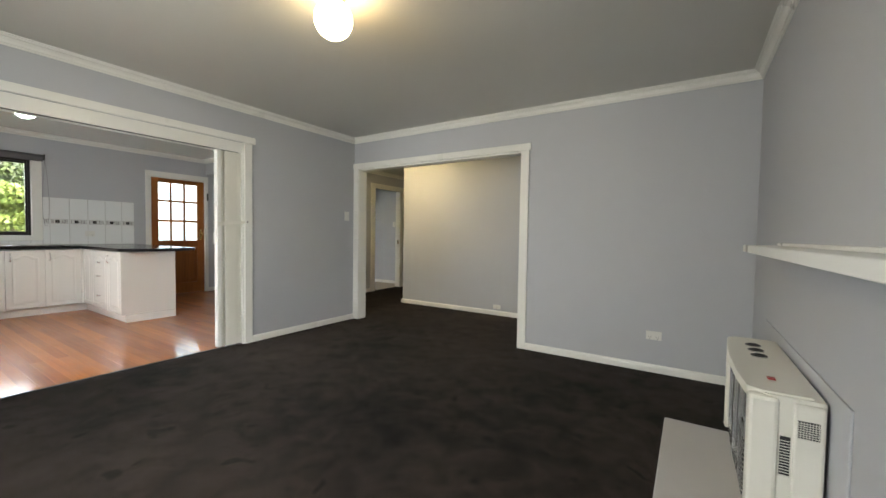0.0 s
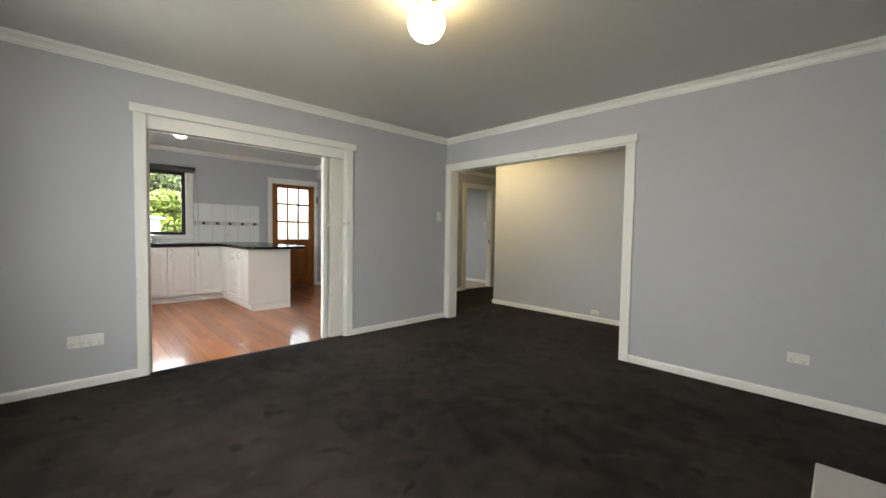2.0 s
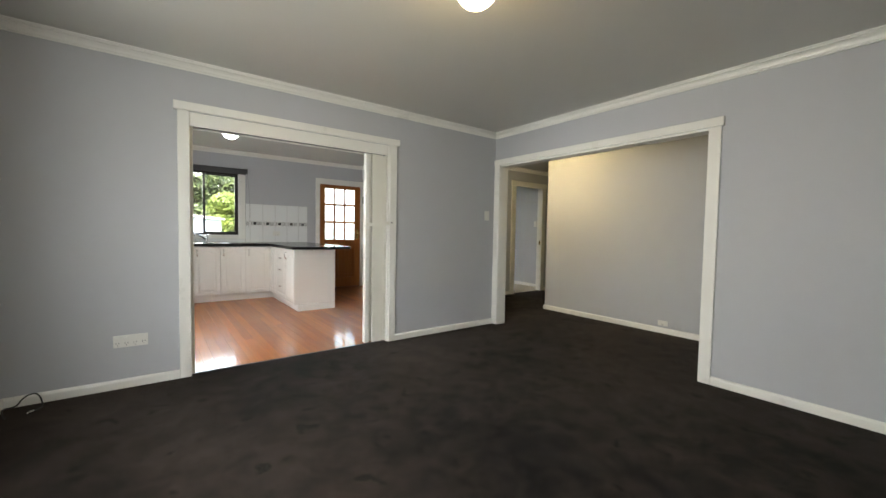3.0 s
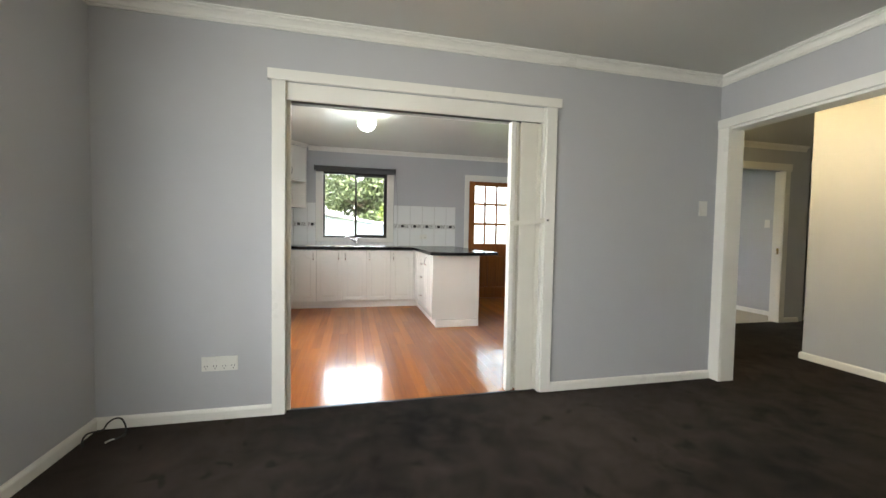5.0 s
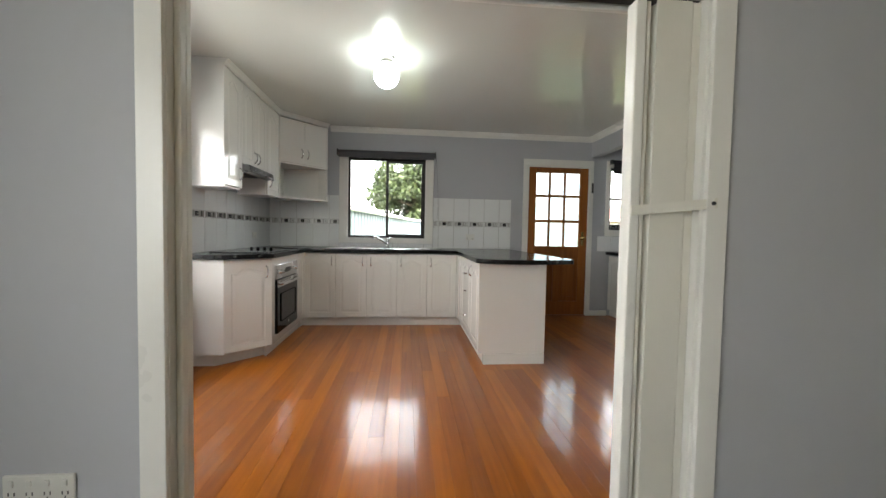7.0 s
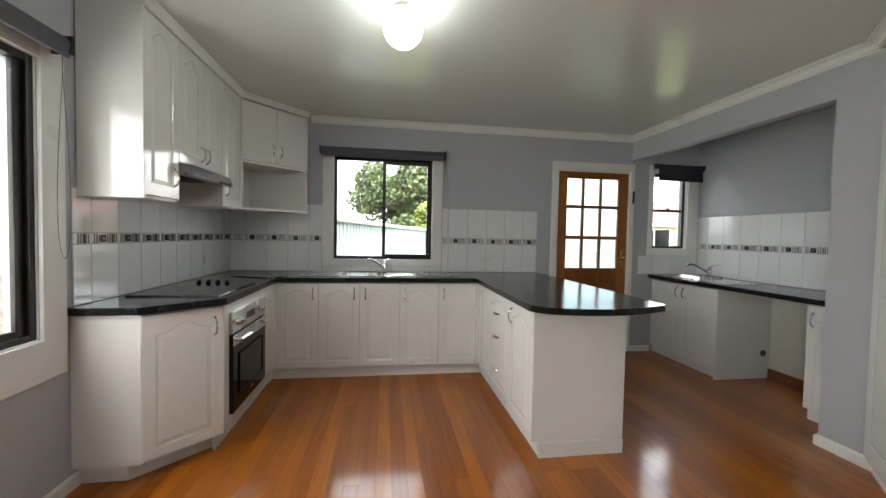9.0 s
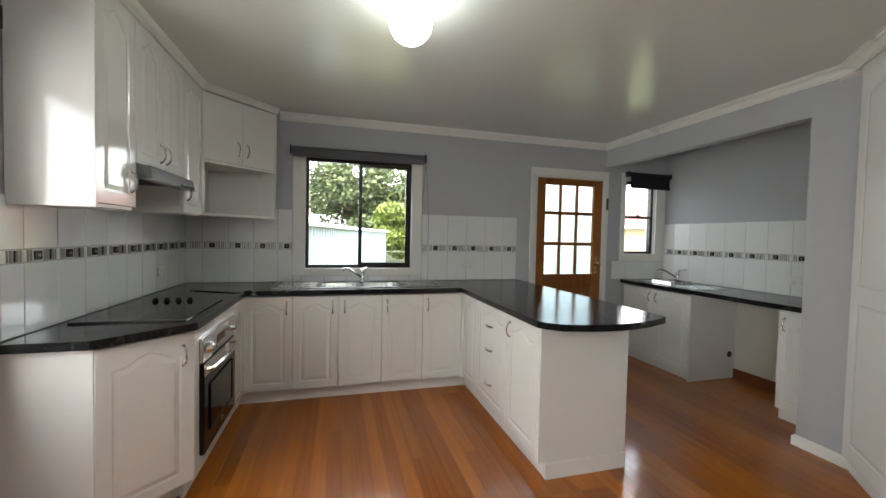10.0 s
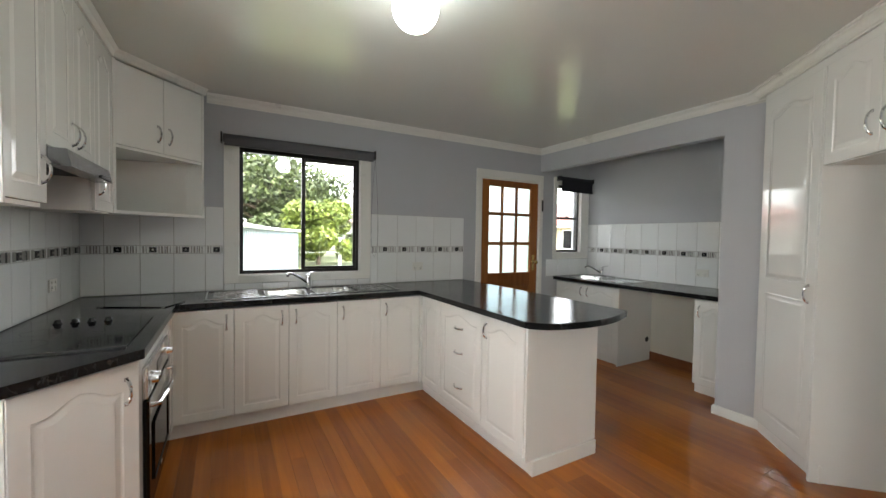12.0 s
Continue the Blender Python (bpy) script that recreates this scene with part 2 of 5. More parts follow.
def add_box(bm, lo, hi, bevel=0.0, m=None):
    lo, hi = [min(a, b) for a, b in zip(lo, hi)], [max(a, b) for a, b in zip(lo, hi)]
    vs = [bm.verts.new((x, y, z)) for x in (lo[0], hi[0]) for y in (lo[1], hi[1]) for z in (lo[2], hi[2])]
    fs = [bm.faces.new([vs[i] for i in q]) for q in ((0, 1, 3, 2), (4, 6, 7, 5), (0, 4, 5, 1), (2, 3, 7, 6), (0, 2, 6, 4), (1, 5, 7, 3))]
    if bevel:
        es = list({e for f in fs for e in f.edges})
        r = bmesh.ops.bevel(bm, geom=es, offset=bevel, segments=2, affect="EDGES", profile=0.5)
        vs = list({v for f in r["faces"] for v in f.verts} | {v for v in vs if v.is_valid})
    if m is not None:
        bmesh.ops.transform(bm, matrix=m, verts=vs)
    return vs


def box(lo, hi, bevel=0.0):
    bm = bmesh.new()
    add_box(bm, lo, hi, bevel)
    return bm


def boxes(*pairs, bevel=0.0):
    bm = bmesh.new()
    for lo, hi in pairs:
        add_box(bm, lo, hi, bevel)
    return bm


def prism(outline, z0, z1, bevel=0.0):
    """A slab whose plan is the outline (counter-clockwise)."""
    bm = bmesh.new()
    a = [bm.verts.new((x, y, z0)) for x, y in outline]
    b = [bm.verts.new((x, y, z1)) for x, y in outline]
    n = len(outline)
    bm.faces.new(a[::-1])
    top = bm.faces.new(b)
    for i in range(n):
        bm.faces.new((a[i], a[(i + 1) % n], b[(i + 1) % n], b[i]))
    if bevel:
        bmesh.ops.bevel(bm, geom=[e for e in bm.edges if all(v.co.z == z1 for v in e.verts) or all(v.co.z == z0 for v in e.verts)], offset=bevel, segments=3, affect="EDGES", profile=0.5)
    return bm


def add_tube(bm, points, r, sides=10):
    pts = [Vector(p) for p in points]
    rings = []
    up = Vector((0, 0, 1))
    for i, p in enumerate(pts):
        d = (pts[min(i + 1, len(pts) - 1)] - pts[max(i - 1, 0)]).normalized()
        ref = up if abs(d.dot(up)) < 0.95 else Vector((1, 0, 0))
        u = d.cross(ref).normalized()
        w = u.cross(d).normalized()
        rr = r[i] if isinstance(r, (list, tuple)) else r
        rings.append([bm.verts.new(p + rr * (math.cos(a) * u + math.sin(a) * w)) for a in [2 * math.pi * k / sides for k in range(sides)]])
    for a, b in zip(rings, rings[1:]):
        for k in range(sides):
            bm.faces.new((a[k], a[(k + 1) % sides], b[(k + 1) % sides], b[k]))
    bm.faces.new(rings[0][::-1])
    bm.faces.new(rings[-1])


def tube(points, r, sides=10):
    bm = bmesh.new()
    add_tube(bm, points, r, sides)
    return bm


def lathe(profile, steps=28, axis="z"):
    """A turned shape: (radius, height) pairs from bottom to top."""
    bm = bmesh.new()
    rings = []
    for r, h in profile:
        ring = []
        for k in range(steps):
            a = 2 * math.pi * k / steps
            p = (max(r, 1e-4) * math.cos(a), max(r, 1e-4) * math.sin(a), h)
            ring.append(bm.verts.new(p if axis == "z" else ((h, p[0], p[1]) if axis == "x" else (p[0], h, p[1]))))
        rings.append(ring)
    for a, b in zip(rings, rings[1:]):
        for k in range(steps):
            bm.faces.new((a[k], a[(k + 1) % steps], b[(k + 1) % steps], b[k]))
    bm.faces.new(rings[0][::-1])
    bm.faces.new(rings[-1])
    bmesh.ops.recalc_face_normals(bm, faces=bm.faces)
    return bm


def run_profile(path, profile, closed=False):
    """Sweeps a section along a level path; the section's first number is the way to the path's left, the second is up."""
    bm = bmesh.new()
    pts = [Vector((p[0], p[1], 0)) for p in path]
    z = path[0][2]
    n = len(pts)
    rings = []
    for i, p in enumerate(pts):
        before = pts[i - 1] if (i > 0 or closed) else None
        after = pts[(i + 1) % n] if (i < n - 1 or closed) else None
        ds = [d.normalized() for d in ((p - before) if before is not None else None, (after - p) if after is not None else None) if d is not None]
        ls = [Vector((-d.y, d.x, 0)) for d in ds]
        side = sum(ls, Vector()) / len(ls)
        side = side / side.length_squared
        rings.append([bm.verts.new(p + side * a + Vector((0, 0, z + h))) for a, h in profile])
    k = len(profile)
    for i in range(n if closed else n - 1):
        a, b = rings[i], rings[(i + 1) % n]
        for j in range(k):
            bm.faces.new((a[j], b[j], b[(j + 1) % k], a[(j + 1) % k]))
    if not closed:
        bm.faces.new(rings[0])
        bm.faces.new(rings[-1][::-1])
    bmesh.ops.recalc_face_normals(bm, faces=bm.faces)
    return bm


def wall_with_holes(axis, at, thick, a0, a1, z0, z1, holes=()):
    """A wall in the plane axis = at, its body from at to at + thick, running from a0 to a1, with rectangular holes (b0, b1, low, high) right through it."""
    bm = bmesh.new()
    us = sorted({a0, a1, *[h[0] for h in holes], *[h[1] for h in holes]})
    zs = sorted({z0, z1, *[h[2] for h in holes], *[h[3] for h in holes]})
    solid = lambda i, j: 0 <= i < len(us) - 1 and 0 <= j < len(zs) - 1 and not any(h[0] - 1e-6 <= us[i] and us[i + 1] <= h[1] + 1e-6 and h[2] - 1e-6 <= zs[j] and zs[j + 1] <= h[3] + 1e-6 for h in holes)
    made = {}

    def v(u, d, z):
        key = (round(u, 5), d, round(z, 5))
        if key not in made:
            c = at + d * thick
            made[key] = bm.verts.new((c, u, z) if axis == "x" else (u, c, z))
        return made[key]

    for i in range(len(us) - 1):
        for j in range(len(zs) - 1):
            if not solid(i, j):
                continue
            u0, u1, w0, w1 = us[i], us[i + 1], zs[j], zs[j + 1]
            for d in (0, 1):
                bm.faces.new((v(u0, d, w0), v(u1, d, w0), v(u1, d, w1), v(u0, d, w1)))
            if not solid(i - 1, j):
                bm.faces.new((v(u0, 0, w0), v(u0, 1, w0), v(u0, 1, w1), v(u0, 0, w1)))
            if not solid(i + 1, j):
                bm.faces.new((v(u1, 0, w0), v(u1, 1, w0), v(u1, 1, w1), v(u1, 0, w1)))
            if not solid(i, j - 1):
                bm.faces.new((v(u0, 0, w0), v(u1, 0, w0), v(u1, 1, w0), v(u0, 1, w0)))
            if not solid(i, j + 1):
                bm.faces.new((v(u0, 0, w1), v(u1, 0, w1), v(u1, 1, w1), v(u0, 1, w1)))
    bmesh.ops.recalc_face_normals(bm, faces=bm.faces)
    return bm


# ---- plan (metres) ----
XD, TD = -3.74, 0.12            # living face of the dividing wall, and its thickness
XK = XD - TD                    # kitchen face of it
XB = -7.68                      # kitchen back wall
XR = 0.46                       # living fireplace wall
YL, YLK = -0.26, -0.32          # left walls of living room and kitchen
YH, TH = 3.96, 0.12             # living face of the wall to the hall
YN = 4.86                       # far wall of the nook
XN = -5.66                      # where the nook opening starts
YHALL = 5.31                    # hall wall facing the living room
XC0, XC1 = -5.25, -3.98         # corridor walls
ZL, ZK = 2.385, 2.47            # ceilings
OPEN = (0.725, 2.455, 0.0, 2.02)  # opening to the kitchen, in the dividing wall
HOPEN = (-3.65, -1.405, 0.0, 1.985)
KWIN = (0.672, 1.692, 1.035, 2.09)
NWIN = (4.26, 4.70, 1.20, 2.07)
KDOOR = (3.09, 3.97, 0.0, 2.07)
LWIN = (-5.56, -4.10, 0.79, 2.04)
BWIN = (5.45, 6.75, 0.75, 2.05)
VWIN = (-2.55, -0.35, 0.75, 2.05)

# ---- structure ----
structure("floor_living", box((XD - TD * 0.35, YL - 0.2, -0.12), (XR + 0.2, YH + 0.06, 0.0)), CARPET, "dark brown-black cut pile carpet with brushed marks", category="carpet")
structure("floor_hall", box((XC0 - 0.05, YH + 0.06, -0.12), (XR + 0.2, 8.3, 0.0)), CARPET, "dark brown carpet running on through the hall", category="carpet")
structure("floor_bedroom", box((-7.7, 5.0, -0.12), (XC0 - 0.05, 8.3, 0.004)), BEIGE_CARPET, "pale beige carpet in the room off the hall", category="carpet")
structure("floor_kitchen_base", box((XB - 0.25, YLK - 0.25, -0.12), (XD - TD * 0.35, YN + 0.25, -0.018)), DARK_PLASTIC, "dark subfloor under the kitchen boards", category="floor")

structure("wall_divider", wall_with_holes("x", XD, -TD, YLK - 0.12, YH + TH, 0, 2.6, [OPEN]), WALL, "grey painted plaster wall between living room and kitchen", category="wall")
structure("wall_living_left", wall_with_holes("y", YL, -0.2, XD, XR + 0.2, 0, 2.6, [VWIN]), WALL, "grey painted living room wall with a wide window", category="wall")
structure("wall_fireplace", wall_with_holes("x", XR, 0.2, YL, YH, 0, 2.6), WALL, "grey painted wall behind the gas heater", category="wall")
structure("wall_hall_opening", wall_with_holes("y", YH, TH, XD, XR + 0.2, 0, 2.6, [HOPEN]), WALL, "grey painted wall with a wide cased opening to the hall", category="wall")
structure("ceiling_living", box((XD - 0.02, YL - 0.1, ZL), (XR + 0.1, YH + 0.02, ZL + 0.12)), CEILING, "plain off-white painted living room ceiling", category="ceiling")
structure("wall_kitchen_back", wall_with_holes("x", XB, -0.14, YLK - 0.2, YN + 0.2, 0, 2.6, [KWIN, NWIN, KDOOR]), WALL, "grey painted kitchen wall with windows and a back door", category="wall")
structure("wall_kitchen_left", wall_with_holes("y", YLK, -0.14, XB, XK, 0, 2.6, [LWIN]), WALL, "grey painted kitchen wall behind the cooktop", category="wall")
structure("wall_kitchen_right", wall_with_holes("y", YH + 0.025, 0.095, XB, XK, 0, 2.6, [(XB, XN, 0.0, 2.205)]), WALL, "grey painted kitchen wall with the laundry nook opening", category="wall")
structure("wall_nook_far", wall_with_holes("y", YN, 0.14, XB, XN + 0.14, 0, 2.6), WALL, "grey painted wall of the laundry nook", category="wall")
structure("wall_nook_side", wall_with_holes("x", XN, 0.12, YH + TH, YN, 0, 2.6), WALL, "grey painted side wall of the laundry nook", category="wall")
structure("ceiling_kitchen", box((XB - 0.1, YLK - 0.1, ZK), (XK + 0.02, YN + 0.1, ZK + 0.12)), CEILING_GLOSS, "semi-gloss off-white kitchen ceiling", category="ceiling")

structure("wall_hall_far", wall_with_holes("y", YHALL, 0.12, XC1, XR + 0.2, 0, 2.6), WALL, "grey painted hall wall lit by a warm lamp", category="wall")
structure("wall_hall_right", wall_with_holes("x", XR + 0.08, 0.12, YH + TH, YHALL, 0, 2.6), WALL, "grey painted end wall of the hall", category="wall")
structure("wall_corridor_left", wall_with_holes("x", XC0, -0.1, YN + 0.14, 7.12, 0, 2.6, [(5.98, 6.78, 0, 2.05)]), WALL, "grey painted corridor wall with an open doorway", category="wall")
structure("wall_corridor_back", wall_with_holes("y", YH + TH + 0.002, 0.1, XN + 0.14, XD, 0, 2.6), WALL, "grey painted wall behind the pantry", category="wall")
structure("wall_corridor_right", wall_with_holes("x", XC1, 0.12, YHALL + 0.12, 8.3, 0, 2.6), WALL, "grey painted corridor wall", category="wall")
structure("wall_corridor_end", wall_with_holes("y", 8.2, 0.1, -7.8, XC1, 0, 2.6), WALL, "grey painted end wall of the corridor", category="wall")
structure("wall_bedroom_far", wall_with_holes("y", 7.12, 0.1, -7.7, XC0 - 0.004, 0, 2.6), WALL, "grey painted wall of the side room", category="wall")
structure("wall_bedroom_back", wall_with_holes("x", -7.7, -0.1, 5.0, 8.2, 0, 2.6, [BWIN]), WALL, "grey painted back wall of the side room", category="wall")
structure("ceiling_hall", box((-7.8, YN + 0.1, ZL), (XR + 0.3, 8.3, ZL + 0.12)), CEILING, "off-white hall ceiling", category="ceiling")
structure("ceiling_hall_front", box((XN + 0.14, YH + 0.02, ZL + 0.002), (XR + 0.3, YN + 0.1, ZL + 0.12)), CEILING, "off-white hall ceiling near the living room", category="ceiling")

# ---- cornices, skirtings, casings ----
CORNICE = [(0, -0.066), (0.011, -0.066), (0.011, -0.055), (0.018, -0.053), (0.022, -0.036), (0.034, -0.022), (0.048, -0.018), (0.048, -0.007), (0.063, -0.007), (0.063, 0.0), (0, 0)]
SKIRT = [(0, 0), (0.017, 0), (0.017, 0.048), (0.013, 0.058), (0.006, 0.064), (0, 0.065)]
SKIRT_K = [(0, 0), (0.016, 0), (0.016, 0.058), (0.010, 0.068), (0, 0.070)]


def trim_run(name, path, profile, label, closed=False, category="trim"):
    return structure(name, run_profile(path, profile, closed), TRIM, label, category=category)


trim_run("cornice_living", [(XD, YL, ZL), (XR, YL, ZL), (XR, YH, ZL), (XD, YH, ZL)], CORNICE, "white plaster cove cornice of the living room", True, "cornice")
trim_run("cornice_kitchen", [(-5.40, YH + 0.025, ZK), (XB, YH + 0.025, ZK), (XB, 0.45, ZK)], CORNICE, "white plaster cove cornice of the kitchen", False, "cornice")
trim_run("cornice_kitchen_left", [(-5.75, YLK, ZK), (XK, YLK, ZK), (XK, 2.4, ZK)], CORNICE, "white plaster cove cornice of the kitchen", False, "cornice")
trim_run("cornice_hall", [(XC0, 7.12, ZL), (XC0, YH + TH, ZL), (XR, YH + TH, ZL)], CORNICE, "white plaster cove cornice of the hall", False, "cornice")
trim_run("skirting_living_left", [(XD, 0.660, 0), (XD, YL, 0), (XR, YL, 0), (XR, YH, 0), (-1.322, YH, 0)], SKIRT, "white painted timber skirting board", False, "skirting")
trim_run("skirting_living_right", [(XD, YH - 0.02, 0), (XD, 2.528, 0)], SKIRT, "white painted timber skirting board", False, "skirting")
trim_run("skirting_hall", [(XR, YHALL, 0), (XC1, YHALL, 0), (XC1, 8.2, 0)], SKIRT, "white painted timber skirting board of the hall", False, "skirting")
trim_run("skirting_corridor", [(XC0, 5.90, 0), (XC0, YN + 0.15, 0)], SKIRT, "white painted timber skirting board of the corridor", False, "skirting")
trim_run("skirting_corridor_end", [(XC0, 7.12, 0), (XC0, 6.86, 0)], SKIRT, "white painted timber skirting board of the corridor", False, "skirting")
trim_run("skirting_far_room", [(XC1, 8.2, 0), (-7.7, 8.2, 0)], SKIRT, "white painted timber skirting board of the far room", False, "skirting")
trim_run("skirting_bedroom", [(XC0 - 0.1, 7.12, 0.004), (-7.7, 7.12, 0.004)], SKIRT, "white painted timber skirting board of the side room", False, "skirting")
trim_run("skirting_kitchen_left", [(-5.76, YLK, 0), (XK, YLK, 0), (XK, 0.65, 0)], SKIRT_K, "white painted timber skirting board of the kitchen", False, "skirting")
trim_run("skirting_kitchen_pier", [(-5.36, YH + 0.025, 0), (XN, YH + 0.025, 0), (XN, 4.30, 0)], SKIRT_K, "white painted timber skirting board of the pier", False, "skirting")
trim_run("skirting_kitchen_back", [(XB, 4.27, 0), (XB, 4.018, 0)], SKIRT_K, "white painted timber skirting board beside the door", False, "skirting")
structure("skirting_nook", box((-6.755, YN - 0.018, -0.004), (-5.98, YN - 0.0, 0.095), 0.003), RED_SKIRT, "red-brown stained timber skirting board", category="skirting")

# casing of the opening to the kitchen
case = thing("door_frame", (XD, 0, 0), "white painted timber casing of the wide kitchen opening", "door frame")
tagged(case, kind="structure")
part("post", box((0, 0.660, 0.0), (0.020, 0.736, 2.022), 0.003), TRIM, case)
part("post", box((0, 2.450, 0.0), (0.020, 2.528, 2.022), 0.003), TRIM, case)
part("head", box((0, 0.636, 2.022), (0.026, 2.560, 2.086), 0.004), TRIM, case)
part("lining", box((-TD - 0.01, 0.716, 0.0), (0.004, 0.738, 2.02), 0.002), TRIM, case)
part("lining", box((-TD - 0.01, 2.436, 0.0), (0.004, 2.458, 2.02), 0.002), TRIM, case)
part("pelmet", box((-0.022, 0.738, 1.918), (-0.004, 2.436, 2.021), 0.003), TRIM, case, "flat board that hides the door track")
part("pelmet", box((-TD - 0.008, 0.738, 1.918), (-TD + 0.010, 2.436, 2.021), 0.003), TRIM, case)
# track's dark colour stands in for the shade in the gap between the pelmets
part("track", boxes(((-0.085, 0.738, 1.925), (-0.030, 2.436, 1.95))), DARK_PLASTIC, case, "sliding door track, coloured dark as the shaded gap")
part("stop_bead", box((-0.060, 0.738, 0.0), (-0.030, 0.760, 1.925), 0.004), CREAM, case, "cream closing bead with a rounded edge")
part("stop_bead", box((-0.105, 0.738, 0.0), (-0.075, 0.752, 1.925), 0.004), CREAM, case)

# folded concertina door
fold = thing("concertina_door", (XD, 0, 0), "cream vinyl concertina door folded open and strapped back", "folding door")
part("lead_post", box((-0.088, 2.205, 0.012), (-0.028, 2.243, 1.918), 0.006), TRIM, fold, "white metal leading post")
part("lead_rail", box((-0.080, 2.247, 0.014), (-0.036, 2.262, 1.915), 0.003), CREAM, fold)
y0 = 2.268
for k in range(4):
    bm = bmesh.new()
    w = 0.037
    za, zb = 0.016, 1.915
    swing = 0.034 if k % 2 == 0 else -0.034
    outline = [(-0.058 - swing, y0 + k * w), (-0.058 - swing + 0.006, y0 + k * w), (-0.058 + swing + 0.006, y0 + (k + 1) * w - 0.002), (-0.058 + swing, y0 + (k + 1) * w - 0.002)]
    lo = [bm.verts.new((x, y, za)) for x, y in outline]
    hi = [bm.verts.new((x, y, zb)) for x, y in outline]
    bm.faces.new(lo[::-1]), bm.faces.new(hi)
    for i in range(4):
        bm.faces.new((lo[i], lo[(i + 1) % 4], hi[(i + 1) % 4], hi[i]))
    bmesh.ops.recalc_face_normals(bm, faces=bm.faces)
    part("fold_panel", bm, CREAM, fold)
part("cover_panel", box((-0.026, 2.272, 0.014), (-0.018, 2.398, 1.914), 0.003), CREAM, fold, "flat cream outer panel of the pack")
part("cover_panel", box((-0.034, 2.401, 0.014), (-0.024, 2.434, 1.914), 0.003), CREAM, fold)
bm = bmesh.new()
for (ya, za), (yb, zb) in (((2.200, 1.205), (2.30, 1.215)), ((2.30, 1.215), (2.42, 1.228)), ((2.42, 1.228), (2.488, 1.236))):
    a = [(-0.010 + 0.034 * (y - 2.2) / 0.35, y, z) for y, z in ((ya, za), (yb, zb))]
    vs = [bm.verts.new((x + dx, y, z + dz)) for (x, y, z) in a for dx in (0, 0.003) for dz in (-0.017, 0.017)]
    bmesh.ops.convex_hull(bm, input=vs)
part("strap", bm, CREAM, fold, "cream vinyl holding strap")
part("stud", lathe([(0.0, 0.024), (0.007, 0.024), (0.006, 0.030), (0.0, 0.031)], 14, "x"), DARK_PLASTIC, fold, "dark press stud")
fold.children[-1].location = (0, 2.470, 1.234)
structure("carpet_strip", box((XD - TD * 0.35 - 0.012, 0.74, -0.004), (XD - TD * 0.35 + 0.012, 2.436, 0.003), 0.001), DARK_PLASTIC, "thin dark strip between carpet and boards", category="threshold")

# casing of the hall opening
hcase = thing("door_frame", (0, YH, 0), "white painted timber casing of the wide hall opening", "door frame")
tagged(hcase, kind="structure")
part("post", box((XD + 0.002, -0.020, 0.0), (-3.648, 0, 1.985), 0.003), TRIM, hcase)
part("post", box((-1.407, -0.020, 0.0), (-1.322, 0, 1.985), 0.003), TRIM, hcase)
part("head", box((XD - 0.0, -0.026, 1.985), (-1.306, 0, 2.054), 0.004), TRIM, hcase)
part("lining", box((-3.668, -0.004, 0.0), (-3.646, TH + 0.01, 1.985), 0.002), TRIM, hcase)
part("lining", box((-1.410, -0.004, 0.0), (-1.388, TH + 0.01, 1.985), 0.002), TRIM, hcase)
part("lining", box((-3.646, -0.004, 1.966), (-1.41, TH + 0.01, 1.987), 0.002), TRIM, hcase)

# doorway off the corridor, its door standing open
bcase = thing("door_frame", (XC0, 0, 0), "white painted timber casing round an open doorway", "door frame")
tagged(bcase, kind="structure")
part("post", box((0, 5.875, 0), (0.018, 5.985, 2.05), 0.003), TRIM, bcase)
part("post", box((0, 6.765, 0), (0.018, 6.855, 2.05), 0.003), TRIM, bcase)
part("head", box((0, 5.86, 2.045), (0.022, 6.875, 2.14), 0.003), TRIM, bcase)
part("lining", box((-0.11, 5.97, 0), (0.003, 5.995, 2.05), 0.002), TRIM, bcase)
part("lining", box((-0.11, 6.76, 0), (0.003, 6.785, 2.05), 0.002), TRIM, bcase)
part("strike_plate", box((-0.05, 6.756, 0.93), (-0.02, 6.762, 1.01), 0.001), BRASS, bcase, "small brass strike plate")
part("post", box((0, 5.62, 0), (0.018, 5.70, 2.05), 0.003), TRIM, bcase)

# ---- cabinet building ----
def door_outline(x0, x1, z0, z1, m, arch, n=14):
    """Points round a door panel's outline, m in from the edges; with arch > 0 the top is a cathedral curve."""
    pts = [(x0 + m, z0 + m), (x1 - m, z0 + m)]
    zt = z1 - m - arch
    for i in range(n + 1):
        s = 1 - 2 * i / n
        rise = arch * (0.5 + 0.5 * math.cos(math.pi * min(1.0, abs(s) * 1.25))) ** 0.9
        pts.append((x0 + (x1 - x0) / 2 + s * ((x1 - x0) / 2 - m), zt + rise))
    return pts


